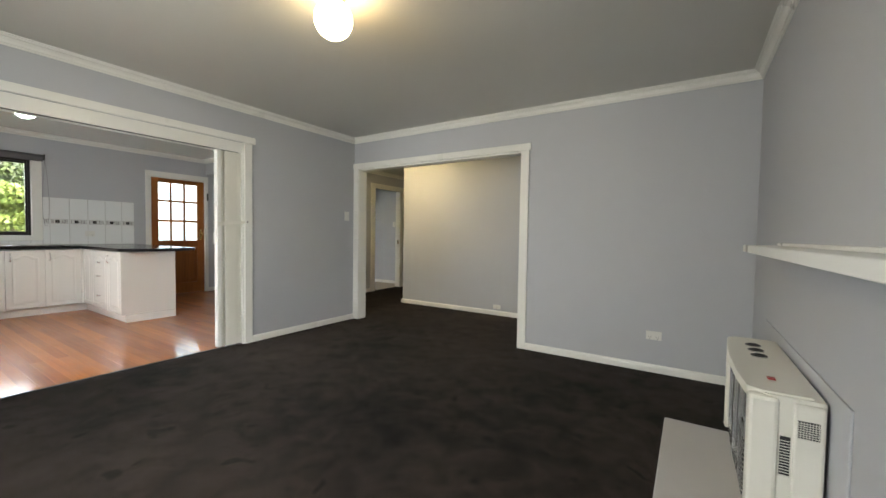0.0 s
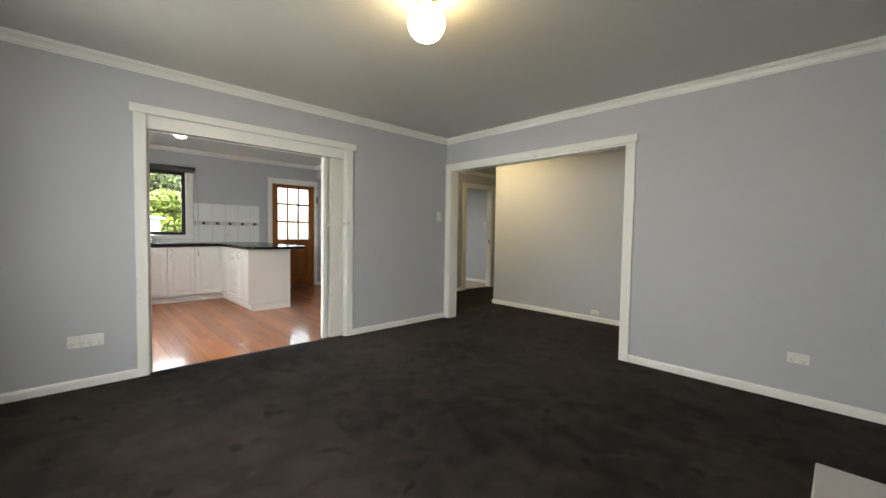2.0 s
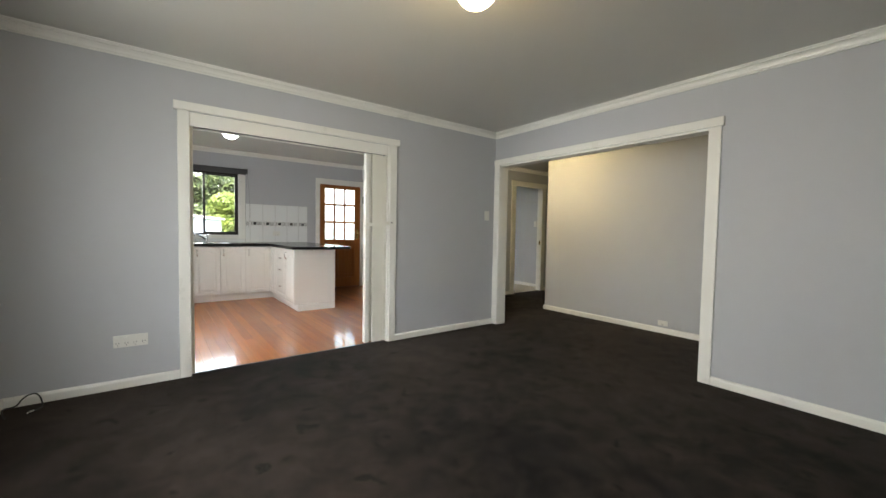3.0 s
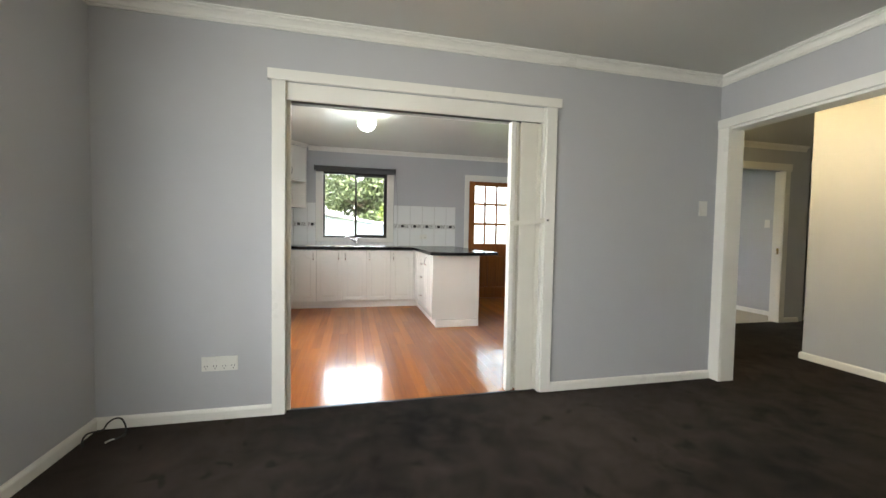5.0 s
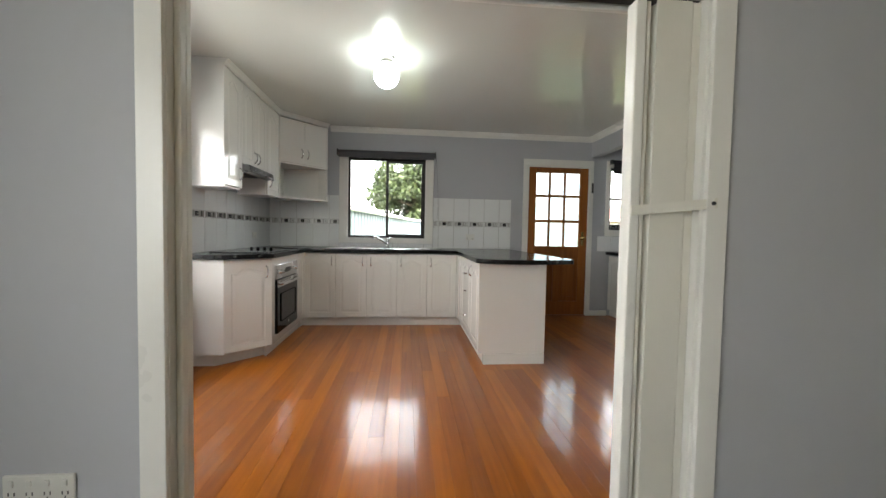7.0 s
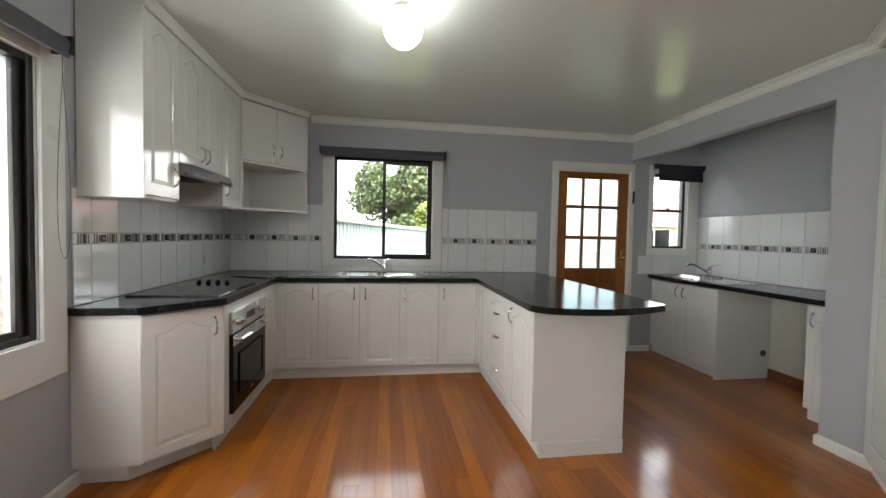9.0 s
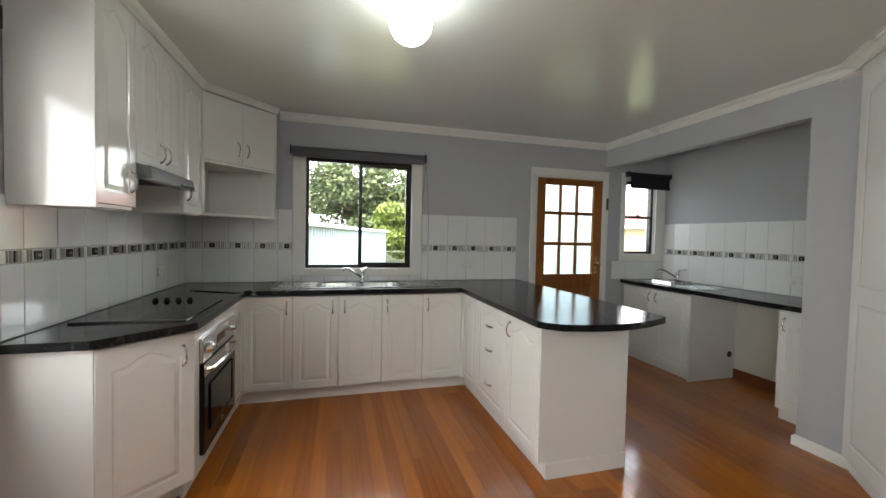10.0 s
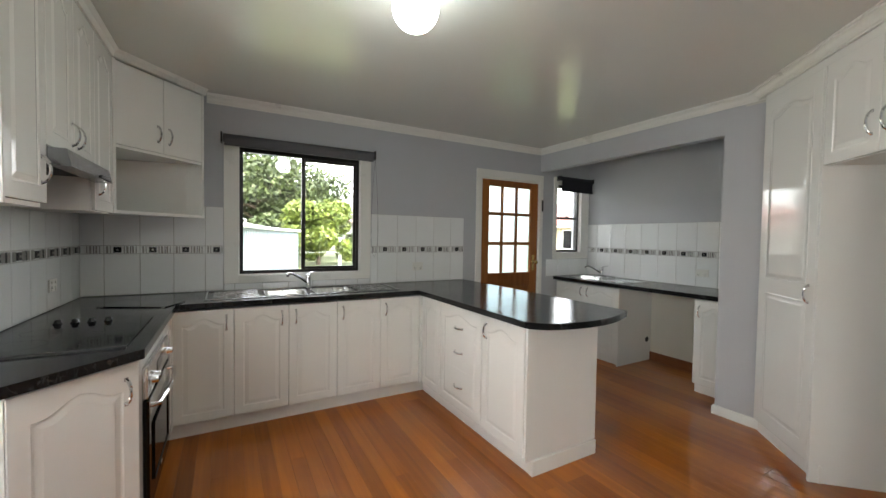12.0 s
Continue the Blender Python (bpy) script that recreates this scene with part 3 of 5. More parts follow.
def door_mesh(x0, x1, z0, z1, arch=0.04, t=0.018, margin=0.058, panel=True):
    """A wrapped door with softened edges and a raised panel cut into its front (which faces -y, at y = 0)."""
    bm = bmesh.new()
    rings = [(0.0, t, 0.0), (0.0, 0.004, 0.0), (0.0012, 0.0012, 0.0), (0.004, 0.0, 0.0)]
    if panel:
        rings += [(margin, 0.0, arch), (margin + 0.004, 0.0036, arch), (margin + 0.010, 0.0044, arch), (margin + 0.028, 0.0010, arch * 0.95), (margin + 0.031, 0.0, arch * 0.93)]
    made = [[bm.verts.new((x, y, z)) for x, z in door_outline(x0, x1, z0, z1, m, a)] for m, y, a in rings]
    k = len(made[0])
    for a, b in zip(made, made[1:]):
        for i in range(k):
            bm.faces.new((a[i], a[(i + 1) % k], b[(i + 1) % k], b[i]))
    bm.faces.new(made[0][::-1])
    bm.faces.new(made[-1])
    bmesh.ops.recalc_face_normals(bm, faces=bm.faces)
    return bm


def bow_handle(x, z, length=0.10, flat=False):
    bm = bmesh.new()
    pts, rad = [], []
    for i in range(13):
        s = -1 + 2 * i / 12
        d = -0.026 * (1 - s * s) ** 0.6 - 0.001
        pts.append((x + s * length / 2, d, z) if flat else (x, d, z + s * length / 2))
        rad.append(0.0055 + 0.0015 * abs(s))
    add_tube(bm, pts, rad, 8)
    for s in (-1, 1):
        c = (x + s * length / 2, 0, z) if flat else (x, 0, z + s * length / 2)
        add_box(bm, (c[0] - 0.008, -0.004, c[2] - 0.008), (c[0] + 0.008, 0.0, c[2] + 0.008), 0.002)
    return bm


def cabinet(name, at, turn, width, z0, z1, depth, doors, label, kick=None, group="", sides=True, top=None):
    """A cabinet unit. doors: (x0, x1, low, high, arch, handle, flat) in the unit's own width; its front looks along -y before the turn."""
    ob = thing(name, (at[0], at[1], 0), label, "cabinet", group, turn)
    part("body", box((0.001, 0.020, z0), (width - 0.001, depth, top or z1), 0.001), CARCASS, ob)
    if kick is not None:
        part("kickboard", box((0.0, 0.05, 0.0), (width, 0.066, kick), 0.001), CARCASS, ob, "white recessed kickboard")
    for x0, x1, low, high, arch, grip, flat in doors:
        d = part("door", door_mesh(x0 + 0.0015, x1 - 0.0015, low, high, arch), CABINET, ob, "glossy white door with a raised cathedral panel")
        if grip:
            part("handle", bow_handle(grip[0], grip[1], grip[2] if len(grip) > 2 else 0.096, flat), CHROME, d, "chrome bow handle")
    return ob


UNDER = 0.872
TOPZ = 0.91
G = "white kitchen base units"
XF = -7.10                      # door faces of the run under the window
joints = [0.268, 0.628, 0.985, 1.342, 1.699, 2.056]
grips = [0.315, 0.31, 0.05, 0.045, 0.045]
for i in range(5):
    w = joints[i + 1] - joints[i]
    cabinet("base_cabinet", (XF, joints[i]), 90, w, 0.10, UNDER, 0.56, [(0, w, 0.105, 0.858, 0.042, (grips[i], 0.765), False)],
            "glossy white base cabinet with arched panel door under sink bench", 0.10, G, top=0.70)
# units left of the oven, beside it, and the oven's housing
end = thing("base_cabinet", (-5.722, 0, 0), "white angled end cabinet below the cooktop bench", "cabinet", G)
part("end_panel", box((-0.018, YLK + 0.003, 0.10), (0.0, -0.002, UNDER), 0.001), CABINET, end, "plain white end panel")
part("body", prism([(-0.03, YLK + 0.01), (-0.03, -0.02), (-0.325, 0.275), (-0.325, YLK + 0.01)], 0.10, UNDER), CARCASS, end)
part("kickboard", prism([(-0.045, YLK + 0.004), (-0.045, -0.09), (-0.345, 0.21), (-0.345, YLK + 0.01)], 0.0, 0.10), CARCASS, end, "white recessed kickboard")
corner = cabinet("base_cabinet", (-5.722, 0.0), 135, 0.405, 0.10, UNDER, 0.03, [(0.0, 0.395, 0.105, 0.862, 0.045, (0.345, 0.755), False)],
                 "glossy white angled base cabinet with arched panel door", None, G)
filler = cabinet("base_cabinet", (-6.742, 0.275), 180, 0.345, 0.10, UNDER, 0.55, [(0.0, 0.345, 0.105, 0.862, 0.04, None, False)],
                 "glossy white narrow base cabinet beside the oven", 0.10, G)
housing = thing("oven_housing", (-6.015, 0.275, 0), "white melamine housing round the built-in oven", "cabinet", G, 180)
part("side", box((0.0, 0.0, 0.10), (0.072, 0.55, UNDER), 0.001), CABINET, housing)
part("side", box((0.708, 0.0, 0.10), (0.725, 0.55, UNDER), 0.001), CABINET, housing)
part("rail", box((0.072, 0.0, 0.10), (0.708, 0.54, 0.168), 0.001), CABINET, housing)
part("rail", box((0.072, 0.0, 0.80), (0.708, 0.54, UNDER), 0.001), CABINET, housing)
part("kickboard", box((0.0, 0.05, 0.0), (0.725, 0.066, 0.10), 0.001), CARCASS, housing)

oven = thing("oven", (-6.087, 0.275, 0.17), "stainless steel built-in oven with dark glass door", "oven", turn=180)
part("body", box((0.006, 0.0, 0.004), (0.630, 0.50, 0.626), 0.002), DARK_PLASTIC, oven)
part("control_panel", box((0.0, -0.020, 0.500), (0.636, 0.0, 0.630), 0.004), STEEL, oven, "brushed steel control panel")
dr = part("door", box((0.0, -0.024, 0.006), (0.636, -0.001, 0.492), 0.004), BLACK_GLASS, oven, "dark glass drop-down door")
part("door_trim", box((0.0, -0.027, 0.425), (0.636, -0.0235, 0.492), 0.002), STEEL, dr, "steel top strip of the door")
part("inner_window", box((0.09, -0.0265, 0.10), (0.546, -0.0235, 0.36), 0.008), BLACK_GLASS, dr)
part("badge", box((0.295, -0.0275, 0.052), (0.341, -0.0245, 0.070), 0.001), STEEL, dr, "small silver badge")
part("handle", tube([(0.05, -0.026, 0.455), (0.055, -0.052, 0.458), (0.18, -0.066, 0.462), (0.318, -0.070, 0.464), (0.456, -0.066, 0.462), (0.581, -0.052, 0.458), (0.586, -0.026, 0.455)], 0.010), CHROME, dr, "curved chrome bar handle")
for x in (0.055, 0.115, 0.53):
    kn = part("knob", lathe([(0.021, 0.0), (0.021, -0.008), (0.016, -0.012), (0.0145, -0.028), (0.012, -0.031), (0.0, -0.031)], 20, "y"), STEEL, oven, "round steel control knob", True)
    kn.location = (x, -0.020, 0.565)
    part("pointer", box((-0.0025, -0.034, -0.013), (0.0025, -0.029, 0.013), 0.001), DARK_PLASTIC, kn)
part("clock", box((0.24, -0.022, 0.545), (0.40, -0.0195, 0.590), 0.002), BLACK_GLASS, oven, "small black clock display")

# peninsula
YP = 2.07
cabinet("base_cabinet", (-7.075, YP), 0, 0.32, 0.10, UNDER, 0.55, [(0.0, 0.32, 0.105, 0.862, 0.04, None, False)], "glossy white base cabinet in the inner corner", 0.10, G)
drawers = thing("drawer_unit", (-6.753, YP, 0), "glossy white three-drawer unit with arched panel front", "drawers", G)
part("body", box((0.001, 0.02, 0.10), (0.572, 0.55, UNDER), 0.001), CARCASS, drawers)
part("kickboard", box((0, 0.05, 0), (0.573, 0.066, 0.10), 0.001), CARCASS, drawers)
cuts = [0.105, 0.405, 0.635, 0.862]
for low, high, grip in zip(cuts, cuts[1:], (0.276, 0.53, 0.708)):
    bm = door_mesh(0.0015, 0.5715, 0.105, 0.862, 0.042)
    for z, way in ((low + 0.0004, 1), (high - 0.0004, -1)):
        g = bmesh.ops.bisect_plane(bm, geom=bm.verts[:] + bm.edges[:] + bm.faces[:], plane_co=(0, 0, z), plane_no=(0, 0, way), clear_inner=True)
        es = [e for e in g["geom_cut"] if isinstance(e, bmesh.types.BMEdge)]
        bmesh.ops.holes_fill(bm, edges=es, sides=0)
    dw = part("drawer", bm, CABINET, drawers, "glossy white drawer front")
    part("handle", bow_handle(0.287, grip, 0.096, True), CHROME, dw, "chrome bow handle")
cabinet("base_cabinet", (-6.178, YP), 0, 0.43, 0.10, UNDER, 0.55, [(0.0, 0.425, 0.105, 0.862, 0.042, (0.055, 0.765), False)], "glossy white base cabinet at the peninsula end", 0.10, G)
pen = thing("peninsula_panel", (-5.745, YP, 0), "plain white end and back panels of the peninsula", "panel")
part("end_panel", box((0.0, 0.0, 0.092), (0.018, 0.585, UNDER), 0.001), CABINET, pen)
part("plinth", box((-0.002, 0.045, 0.0), (0.030, 0.582, 0.090), 0.002), CABINET, pen, "white plinth strip at the floor")
part("back_panel", box((XB + 5.745, 0.568, 0.0), (0.0, 0.586, UNDER), 0.001), CABINET, pen)

for cy, sy in ((0.262, 0.278), (2.050, 2.074)):
    post = thing("corner_post", (-7.10, cy, 0), "white filler post in the inner corner of the units", "panel")
    part("board", box((0.0, 0.0, 0.10), (0.030, sy - cy, UNDER), 0.001), CABINET, post)
    ka, kb = (-0.045, 0.012) if cy < 1 else (0.0, 0.086)
    part("kickboard", box((-0.066, ka, 0.0), (-0.0495, kb, 0.10), 0.001), CARCASS, post)
    kc = ka if cy < 1 else 0.070
    part("kickboard", box((-0.060, kc, 0.0), (0.040, kc + 0.016, 0.10), 0.001), CARCASS, post)
# worktop with the sink cut out of it
def arc(cx, cy, r, a0, a1, n=8):
    return [(cx + r * math.cos(radians(a0 + (a1 - a0) * i / n)), cy + r * math.sin(radians(a0 + (a1 - a0) * i / n))) for i in range(n + 1)]


XE, YT, YE = -7.075, 2.035, 0.300
outline = [(XB + 0.002, YLK + 0.002), (-5.695, YLK + 0.002), (-5.695, 0.0), (-5.985, YE), (XE, YE), (XE, YT), (-5.755, YT)]
outline += arc(-5.735, 2.135, 0.10, -80, -35, 5)
outline += [(-5.658 + 0.095 * (1 - ((y - 2.42) / 0.40) ** 2), y) for y in [2.12 + 0.06 * i for i in range(12)]]
outline += arc(-5.706, 2.845, 0.040, 0, 90, 4) + [(XB + 0.002, 2.885)]
bm = prism(outline, UNDER, TOPZ, 0.006)
worktop = new("worktop", mesh_of("worktop", bm, LAMINATE))
cutter = new("cutter", mesh_of("cutter", boxes(((-7.52, 0.835, 0.7), (-7.24, 1.155, 1.0)), ((-7.52, 1.195, 0.7), (-7.24, 1.515, 1.0))), LAMINATE))
cutter.display_type = "WIRE"
cut = worktop.modifiers.new("cut", "BOOLEAN")
cut.object, cut.operation, cut.solver = cutter, "DIFFERENCE", "EXACT"
bpy.context.view_layer.update()
me = bpy.data.meshes.new_from_object(worktop.evaluated_get(bpy.context.evaluated_depsgraph_get()))
worktop.modifiers.clear()
worktop.data = me
bpy.data.objects.remove(cutter)
tagged(worktop, "black marbled laminate worktop wrapping three sides", "worktop")


def plate_with_holes(x0, x1, y0, y1, z0, z1, holes):
    bm = wall_with_holes("y", z0, z1 - z0, x0, x1, y0, y1, holes)
    for v in bm.verts:
        v.co = Vector((v.co.x, v.co.z, v.co.y))
    bmesh.ops.recalc_face_normals(bm, faces=bm.faces)
    return bm


def bowl(x0, x1, y0, y1, ztop, depth, r=0.04):
    """An open sink bowl with rounded corners and sloped sides."""
    bm = bmesh.new()
    rings = []
    for inset, z in ((0.0, ztop), (0.003, ztop - 0.004), (0.008, ztop - depth + 0.03), (0.03, ztop - depth + 0.006), (0.05, ztop - depth)):
        pts = []
        for cx, cy, a in ((x1 - r - inset, y1 - r - inset, 0), (x0 + r + inset, y1 - r - inset, 90), (x0 + r + inset, y0 + r + inset, 180), (x1 - r - inset, y0 + r + inset, 270)):
            pts += arc(cx, cy, r, a, a + 90, 5)
        rings.append([bm.verts.new((x, y, z)) for x, y in pts])
    k = len(rings[0])
    for a, b in zip(rings, rings[1:]):
        for i in range(k):
            bm.faces.new((a[i], b[i], b[(i + 1) % k], a[(i + 1) % k]))
    bm.faces.new(rings[-1])
    return bm


sink = thing("kitchen_sink", (0, 0, TOPZ), "stainless steel double-bowl sink with two drainers", "sink")
part("rim", plate_with_holes(-7.625, -7.185, 0.455, 1.895, 0.0005, 0.005, [(-7.512, -7.248, 0.843, 1.147), (-7.512, -7.248, 1.203, 1.507)]), STEEL, sink, "flat brushed steel rim")
part("bowl", bowl(-7.516, -7.244, 0.839, 1.151, 0.004, 0.15), STEEL, sink, "deep steel bowl", True)
part("bowl", bowl(-7.516, -7.244, 1.199, 1.511, 0.004, 0.15), STEEL, sink, "deep steel bowl", True)
part("edge", boxes(((-7.628, 0.452, 0.0), (-7.618, 1.898, 0.007)), ((-7.192, 0.452, 0.0), (-7.182, 1.898, 0.007)), ((-7.618, 0.452, 0.0), (-7.192, 0.462, 0.007)), ((-7.618, 1.888, 0.0), (-7.192, 1.898, 0.007)), bevel=0.002), CHROME, sink)
for ya, yb in ((0.50, 0.80), (1.55, 1.85)):
    for i in range(8):
        part("drainer_rib", box((-7.56 + 0.045 * i, ya, 0.005), (-7.545 + 0.045 * i, yb, 0.008), 0.001), STEEL, sink)
for yb in (0.995, 1.355):
    part("plug_hole", lathe([(0.03, -0.1455), (0.03, -0.144), (0.0, -0.144)], 20), DARK_PLASTIC, sink)
    sink.children[-1].location = (-7.38, yb, 0)


def mixer_tap(at, turn, label):
    ob = thing("mixer_tap", at, label, "tap", turn=turn)
    part("base", lathe([(0.026, 0.0), (0.026, 0.006), (0.021, 0.010), (0.020, 0.085), (0.022, 0.095), (0.020, 0.112), (0.010, 0.120), (0.0, 0.121)]), CHROME, ob, "", True)
    part("spout", tube([(0.0, 0.0, 0.045), (0.03, 0, 0.062), (0.09, 0, 0.100), (0.15, 0, 0.130), (0.18, 0, 0.137), (0.20, 0, 0.130), (0.207, 0, 0.112)], [0.014, 0.013, 0.012, 0.0115, 0.0115, 0.012, 0.012]), CHROME, ob, "swivel spout", True)
    part("lever", tube([(0.0, 0.0, 0.112), (-0.02, -0.01, 0.122), (-0.06, -0.03, 0.130), (-0.095, -0.045, 0.134)], [0.012, 0.010, 0.008, 0.007]), CHROME, ob, "lever handle", True)
    return ob


mixer_tap((-7.575, 1.205, TOPZ + 0.005), -62, "chrome single-lever mixer tap behind the sink")

# cooktop
hob = thing("cooktop", (0, 0, TOPZ), "black ceramic cooktop with four side knobs", "cooktop")
part("plate", box((-6.70, -0.262, 0.0), (-6.04, 0.232, 0.006), 0.002), BLACK_GLASS, hob)
part("edge_strip", box((-6.046, -0.262, 0.0), (-6.036, 0.232, 0.009), 0.001), DARK_PLASTIC, hob)
for x, y, r in ((-6.22, -0.14, 0.09), (-6.22, 0.11, 0.07), (-6.46, -0.14, 0.07), (-6.46, 0.11, 0.09)):
    ring = bmesh.new()
    for k in range(32):
        a, b = 2 * math.pi * k / 32, 2 * math.pi * (k + 1) / 32
        ring.faces.new([ring.verts.new((x + q * math.cos(c), y + q * math.sin(c), 0.0064)) for q, c in ((r, a), (r, b), (r - 0.0015, b), (r - 0.0015, a))])
    part("heat_zone", ring, BLIND, hob, "thin grey ring of a heat zone")
for k in range(4):
    kn = part("knob", lathe([(0.018, 0.0), (0.018, 0.005), (0.014, 0.008), (0.013, 0.019), (0.010, 0.022), (0.0, 0.022)], 18), BLACK_GLASS, hob, "black control knob", True)
    kn.location = (-6.645, -0.14 + 0.064 * k, 0.006)

board = thing("cutting_board", (-7.165, 0.115, TOPZ), "dark tempered glass cutting board lying on the worktop", "cutting board", turn=-25)
part("pane", box((-0.11, -0.20, 0.003), (0.11, 0.20, 0.007), 0.001), BLACK_GLASS, board)
for sx in (-1, 1):
    for sy in (-1, 1):
        part("rubber_foot", box((0.09 * sx - 0.008, 0.18 * sy - 0.008, 0.0), (0.09 * sx + 0.008, 0.18 * sy + 0.008, 0.003), 0.001), PLASTIC, board)

# ---- wall units ----
GU = "white kitchen wall units"
UZ0, UZ1 = 1.478, 2.420
YU = -0.012
unit = cabinet("wall_cabinet", (-5.772, YU), 180, 0.340, 1.462, UZ1, 0.30, [(0.002, 0.338, UZ0, UZ1 - 0.004, 0.045, (0.285, 1.60), False)], "glossy white wall cabinet beside the window", None, GU)
part("end_panel", box((-0.002, 0.0, 1.458), (0.016, 0.302, 2.45), 0.002), CABINET, unit, "plain glossy white end panel")
cabinet("wall_cabinet", (-6.114, YU), 180, 0.616, 1.70, UZ1, 0.30, [(0.0, 0.308, 1.705, UZ1 - 0.004, 0.045, (0.272, 1.80), False), (0.308, 0.616, 1.705, UZ1 - 0.004, 0.045, (0.346, 1.80), False)], "glossy white two-door wall cabinet above the rangehood", None, GU)
cabinet("wall_cabinet", (-6.732, YU), 180, 0.362, 1.482, UZ1, 0.30, [(0.002, 0.360, 1.486, UZ1 - 0.004, 0.045, (0.055, 1.62), False)], "glossy white narrow wall cabinet beside the rangehood", None, GU)
DX, DY = -7.10, -0.012
DW = math.hypot(0.470, 0.447)
DT = math.degrees(math.atan2(0.447, -0.470))
diag = thing("wall_cabinet", (DX, DY, 0), "white diagonal corner cabinet with an open microwave shelf", "cabinet", GU, DT)
part("shelf", prism([(0, 0), (DW, 0), (DW - 0.05, 0.10), (DW / 2, 0.46), (0.03, 0.20)], 1.488, 1.508), CABINET, diag)
part("shelf", prism([(0, 0.006), (DW, 0.006), (DW - 0.05, 0.10), (DW / 2, 0.46), (0.03, 0.20)], 1.892, 1.910), CABINET, diag)
part("side", prism([(0, 0), (0.017, 0), (0.045, 0.20), (0.028, 0.20)], 1.508, UZ1), CABINET, diag)
part("side", prism([(DW - 0.017, 0), (DW, 0), (DW - 0.05, 0.10), (DW - 0.067, 0.10)], 1.508, 2.45), CABINET, diag)
part("back", prism([(0.04, 0.20), (DW / 2, 0.47), (DW / 2, 0.49), (0.02, 0.20)], 1.508, UZ1), CARCASS, diag)
part("back", prism([(DW - 0.06, 0.09), (DW - 0.04, 0.10), (DW / 2, 0.49), (DW / 2, 0.47)], 1.508, UZ1), CARCASS, diag)
for a, b, g in ((0.014, DW / 2, DW / 2 - 0.04), (DW / 2, DW - 0.018, DW / 2 + 0.04)):
    d = part("door", door_mesh(a + 0.001, b - 0.001, 1.912, UZ1 - 0.006, 0.0, panel=False), CABINET, diag, "plain glossy white door")
    part("handle", bow_handle(g, 2.035), CHROME, d, "chrome bow handle")
cap = [(-5.768, YU + 0.004), (-7.095, YU + 0.004), (-7.575, 0.445)]
structure("cabinet_cornice", run_profile([(x, y, ZK) for x, y in cap], [(0.02, -0.046), (-0.002, -0.046), (-0.005, -0.040), (-0.012, -0.018), (-0.026, -0.005), (-0.032, 0.0), (0.02, 0.0)]), TRIM, "white cove moulding along the wall cabinet tops", category="cornice")
structure("cabinet_bulkhead", boxes(((-7.09, YLK, 2.421), (-5.772, YU + 0.0, ZK))), CARCASS, "white filler above the wall cabinets", category="bulkhead")

hood = thing("rangehood", (-6.112, 0.0, 0), "slim stainless slide-out rangehood under the wall cabinet", "rangehood", turn=180)
part("body", box((0.004, 0.01, 1.652), (0.616, 0.30, 1.698), 0.002), STEEL, hood)
bm = prism([(0.0, -0.058), (0.620, -0.058), (0.620, 0.012), (0.0, 0.012)], 1.628, 1.695, 0.003)
for v in bm.verts:
    if v.co.y < -0.03 and v.co.z > 1.67:
        v.co.y += 0.014
part("front_lip", bm, DARK_STEEL, hood, "sloped brushed steel front lip")
part("filter", boxes(*[((0.05 + 0.26 * k, 0.03, 1.646), (0.29 + 0.26 * k, 0.27, 1.6525)) for k in range(2)]), DARK_PLASTIC, hood, "dark grease filter")
part("switch", box((0.40, -0.062, 1.634), (0.58, -0.056, 1.648), 0.001), DARK_PLASTIC, hood)

# ---- pantry and fridge recess, set across the corner ----
PT = -43.0
pan = thing("pantry_cabinet", (-5.40, 3.93, 0), "tall glossy white pantry cabinet set across the corner", "cabinet", turn=PT)
part("body", prism([(0.04, 0.02), (0.615, 0.02), (0.615, 0.36), (0.37, 0.36)], 0.10, 2.36), CARCASS, pan)
part("kickboard", box((0.02, 0.045, 0.0), (0.64, 0.060, 0.10), 0.001), CARCASS, pan)
d = part("door", door_mesh(0.045, 0.612, 0.105, 2.36, 0.0, panel=False), CABINET, pan, "tall glossy white two-panel door")
bm = door_mesh(0.130, 0.545, 0.20, 1.03, 0.0, 0.003, 0.004)
part("raised_panel", bm, CABINET, d)
d.children[-1].location = (0, -0.003, 0)
part("raised_panel", door_mesh(0.130, 0.545, 1.13, 2.27, 0.04, 0.003, 0.004), CABINET, d)
d.children[-1].location = (0, -0.003, 0)
part("handle", bow_handle(0.565, 1.075), CHROME, d, "chrome bow handle")
part("side_panel", box((0.616, -0.001, 0.0), (0.634, 0.62, 2.36), 0.001), CABINET, pan, "plain white side panel of the fridge recess")
part("top_filler", box((0.03, 0.004, 2.361), (1.38, 0.02, ZK), 0.001), CABINET, pan)
over = thing("wall_cabinet", (-5.40, 3.93, 0), "glossy white two-door cabinet above the fridge recess", "cabinet", turn=PT)
part("body", box((0.636, 0.02, 1.805), (1.36, 0.60, 2.36), 0.001), CARCASS, over)
for a, b, g in ((0.636, 0.998, 0.955), (0.998, 1.360, 1.041)):
    dd = part("door", door_mesh(a + 0.001, b - 0.001, 1.808, 2.36, 0.04), CABINET, over, "glossy white door")
    part("handle", bow_handle(g, 1.955, 0.11), CHROME, dd, "chrome bow handle")
part("side_panel", box((1.362, 0.0, 0.0), (1.38, 0.62, 2.36), 0.001), CABINET, over, "tall white side panel")
trim_run("cornice_pantry", [(-5.40 + 1.38 * 0.7314, 3.93 - 1.38 * 0.682, ZK), (-5.43, 3.958, ZK)], [(a, b) for a, b in CORNICE], "white cove cornice above the pantry", False, "cornice")

# ---- laundry nook ----
NY = 4.270
GN = "white laundry nook units"
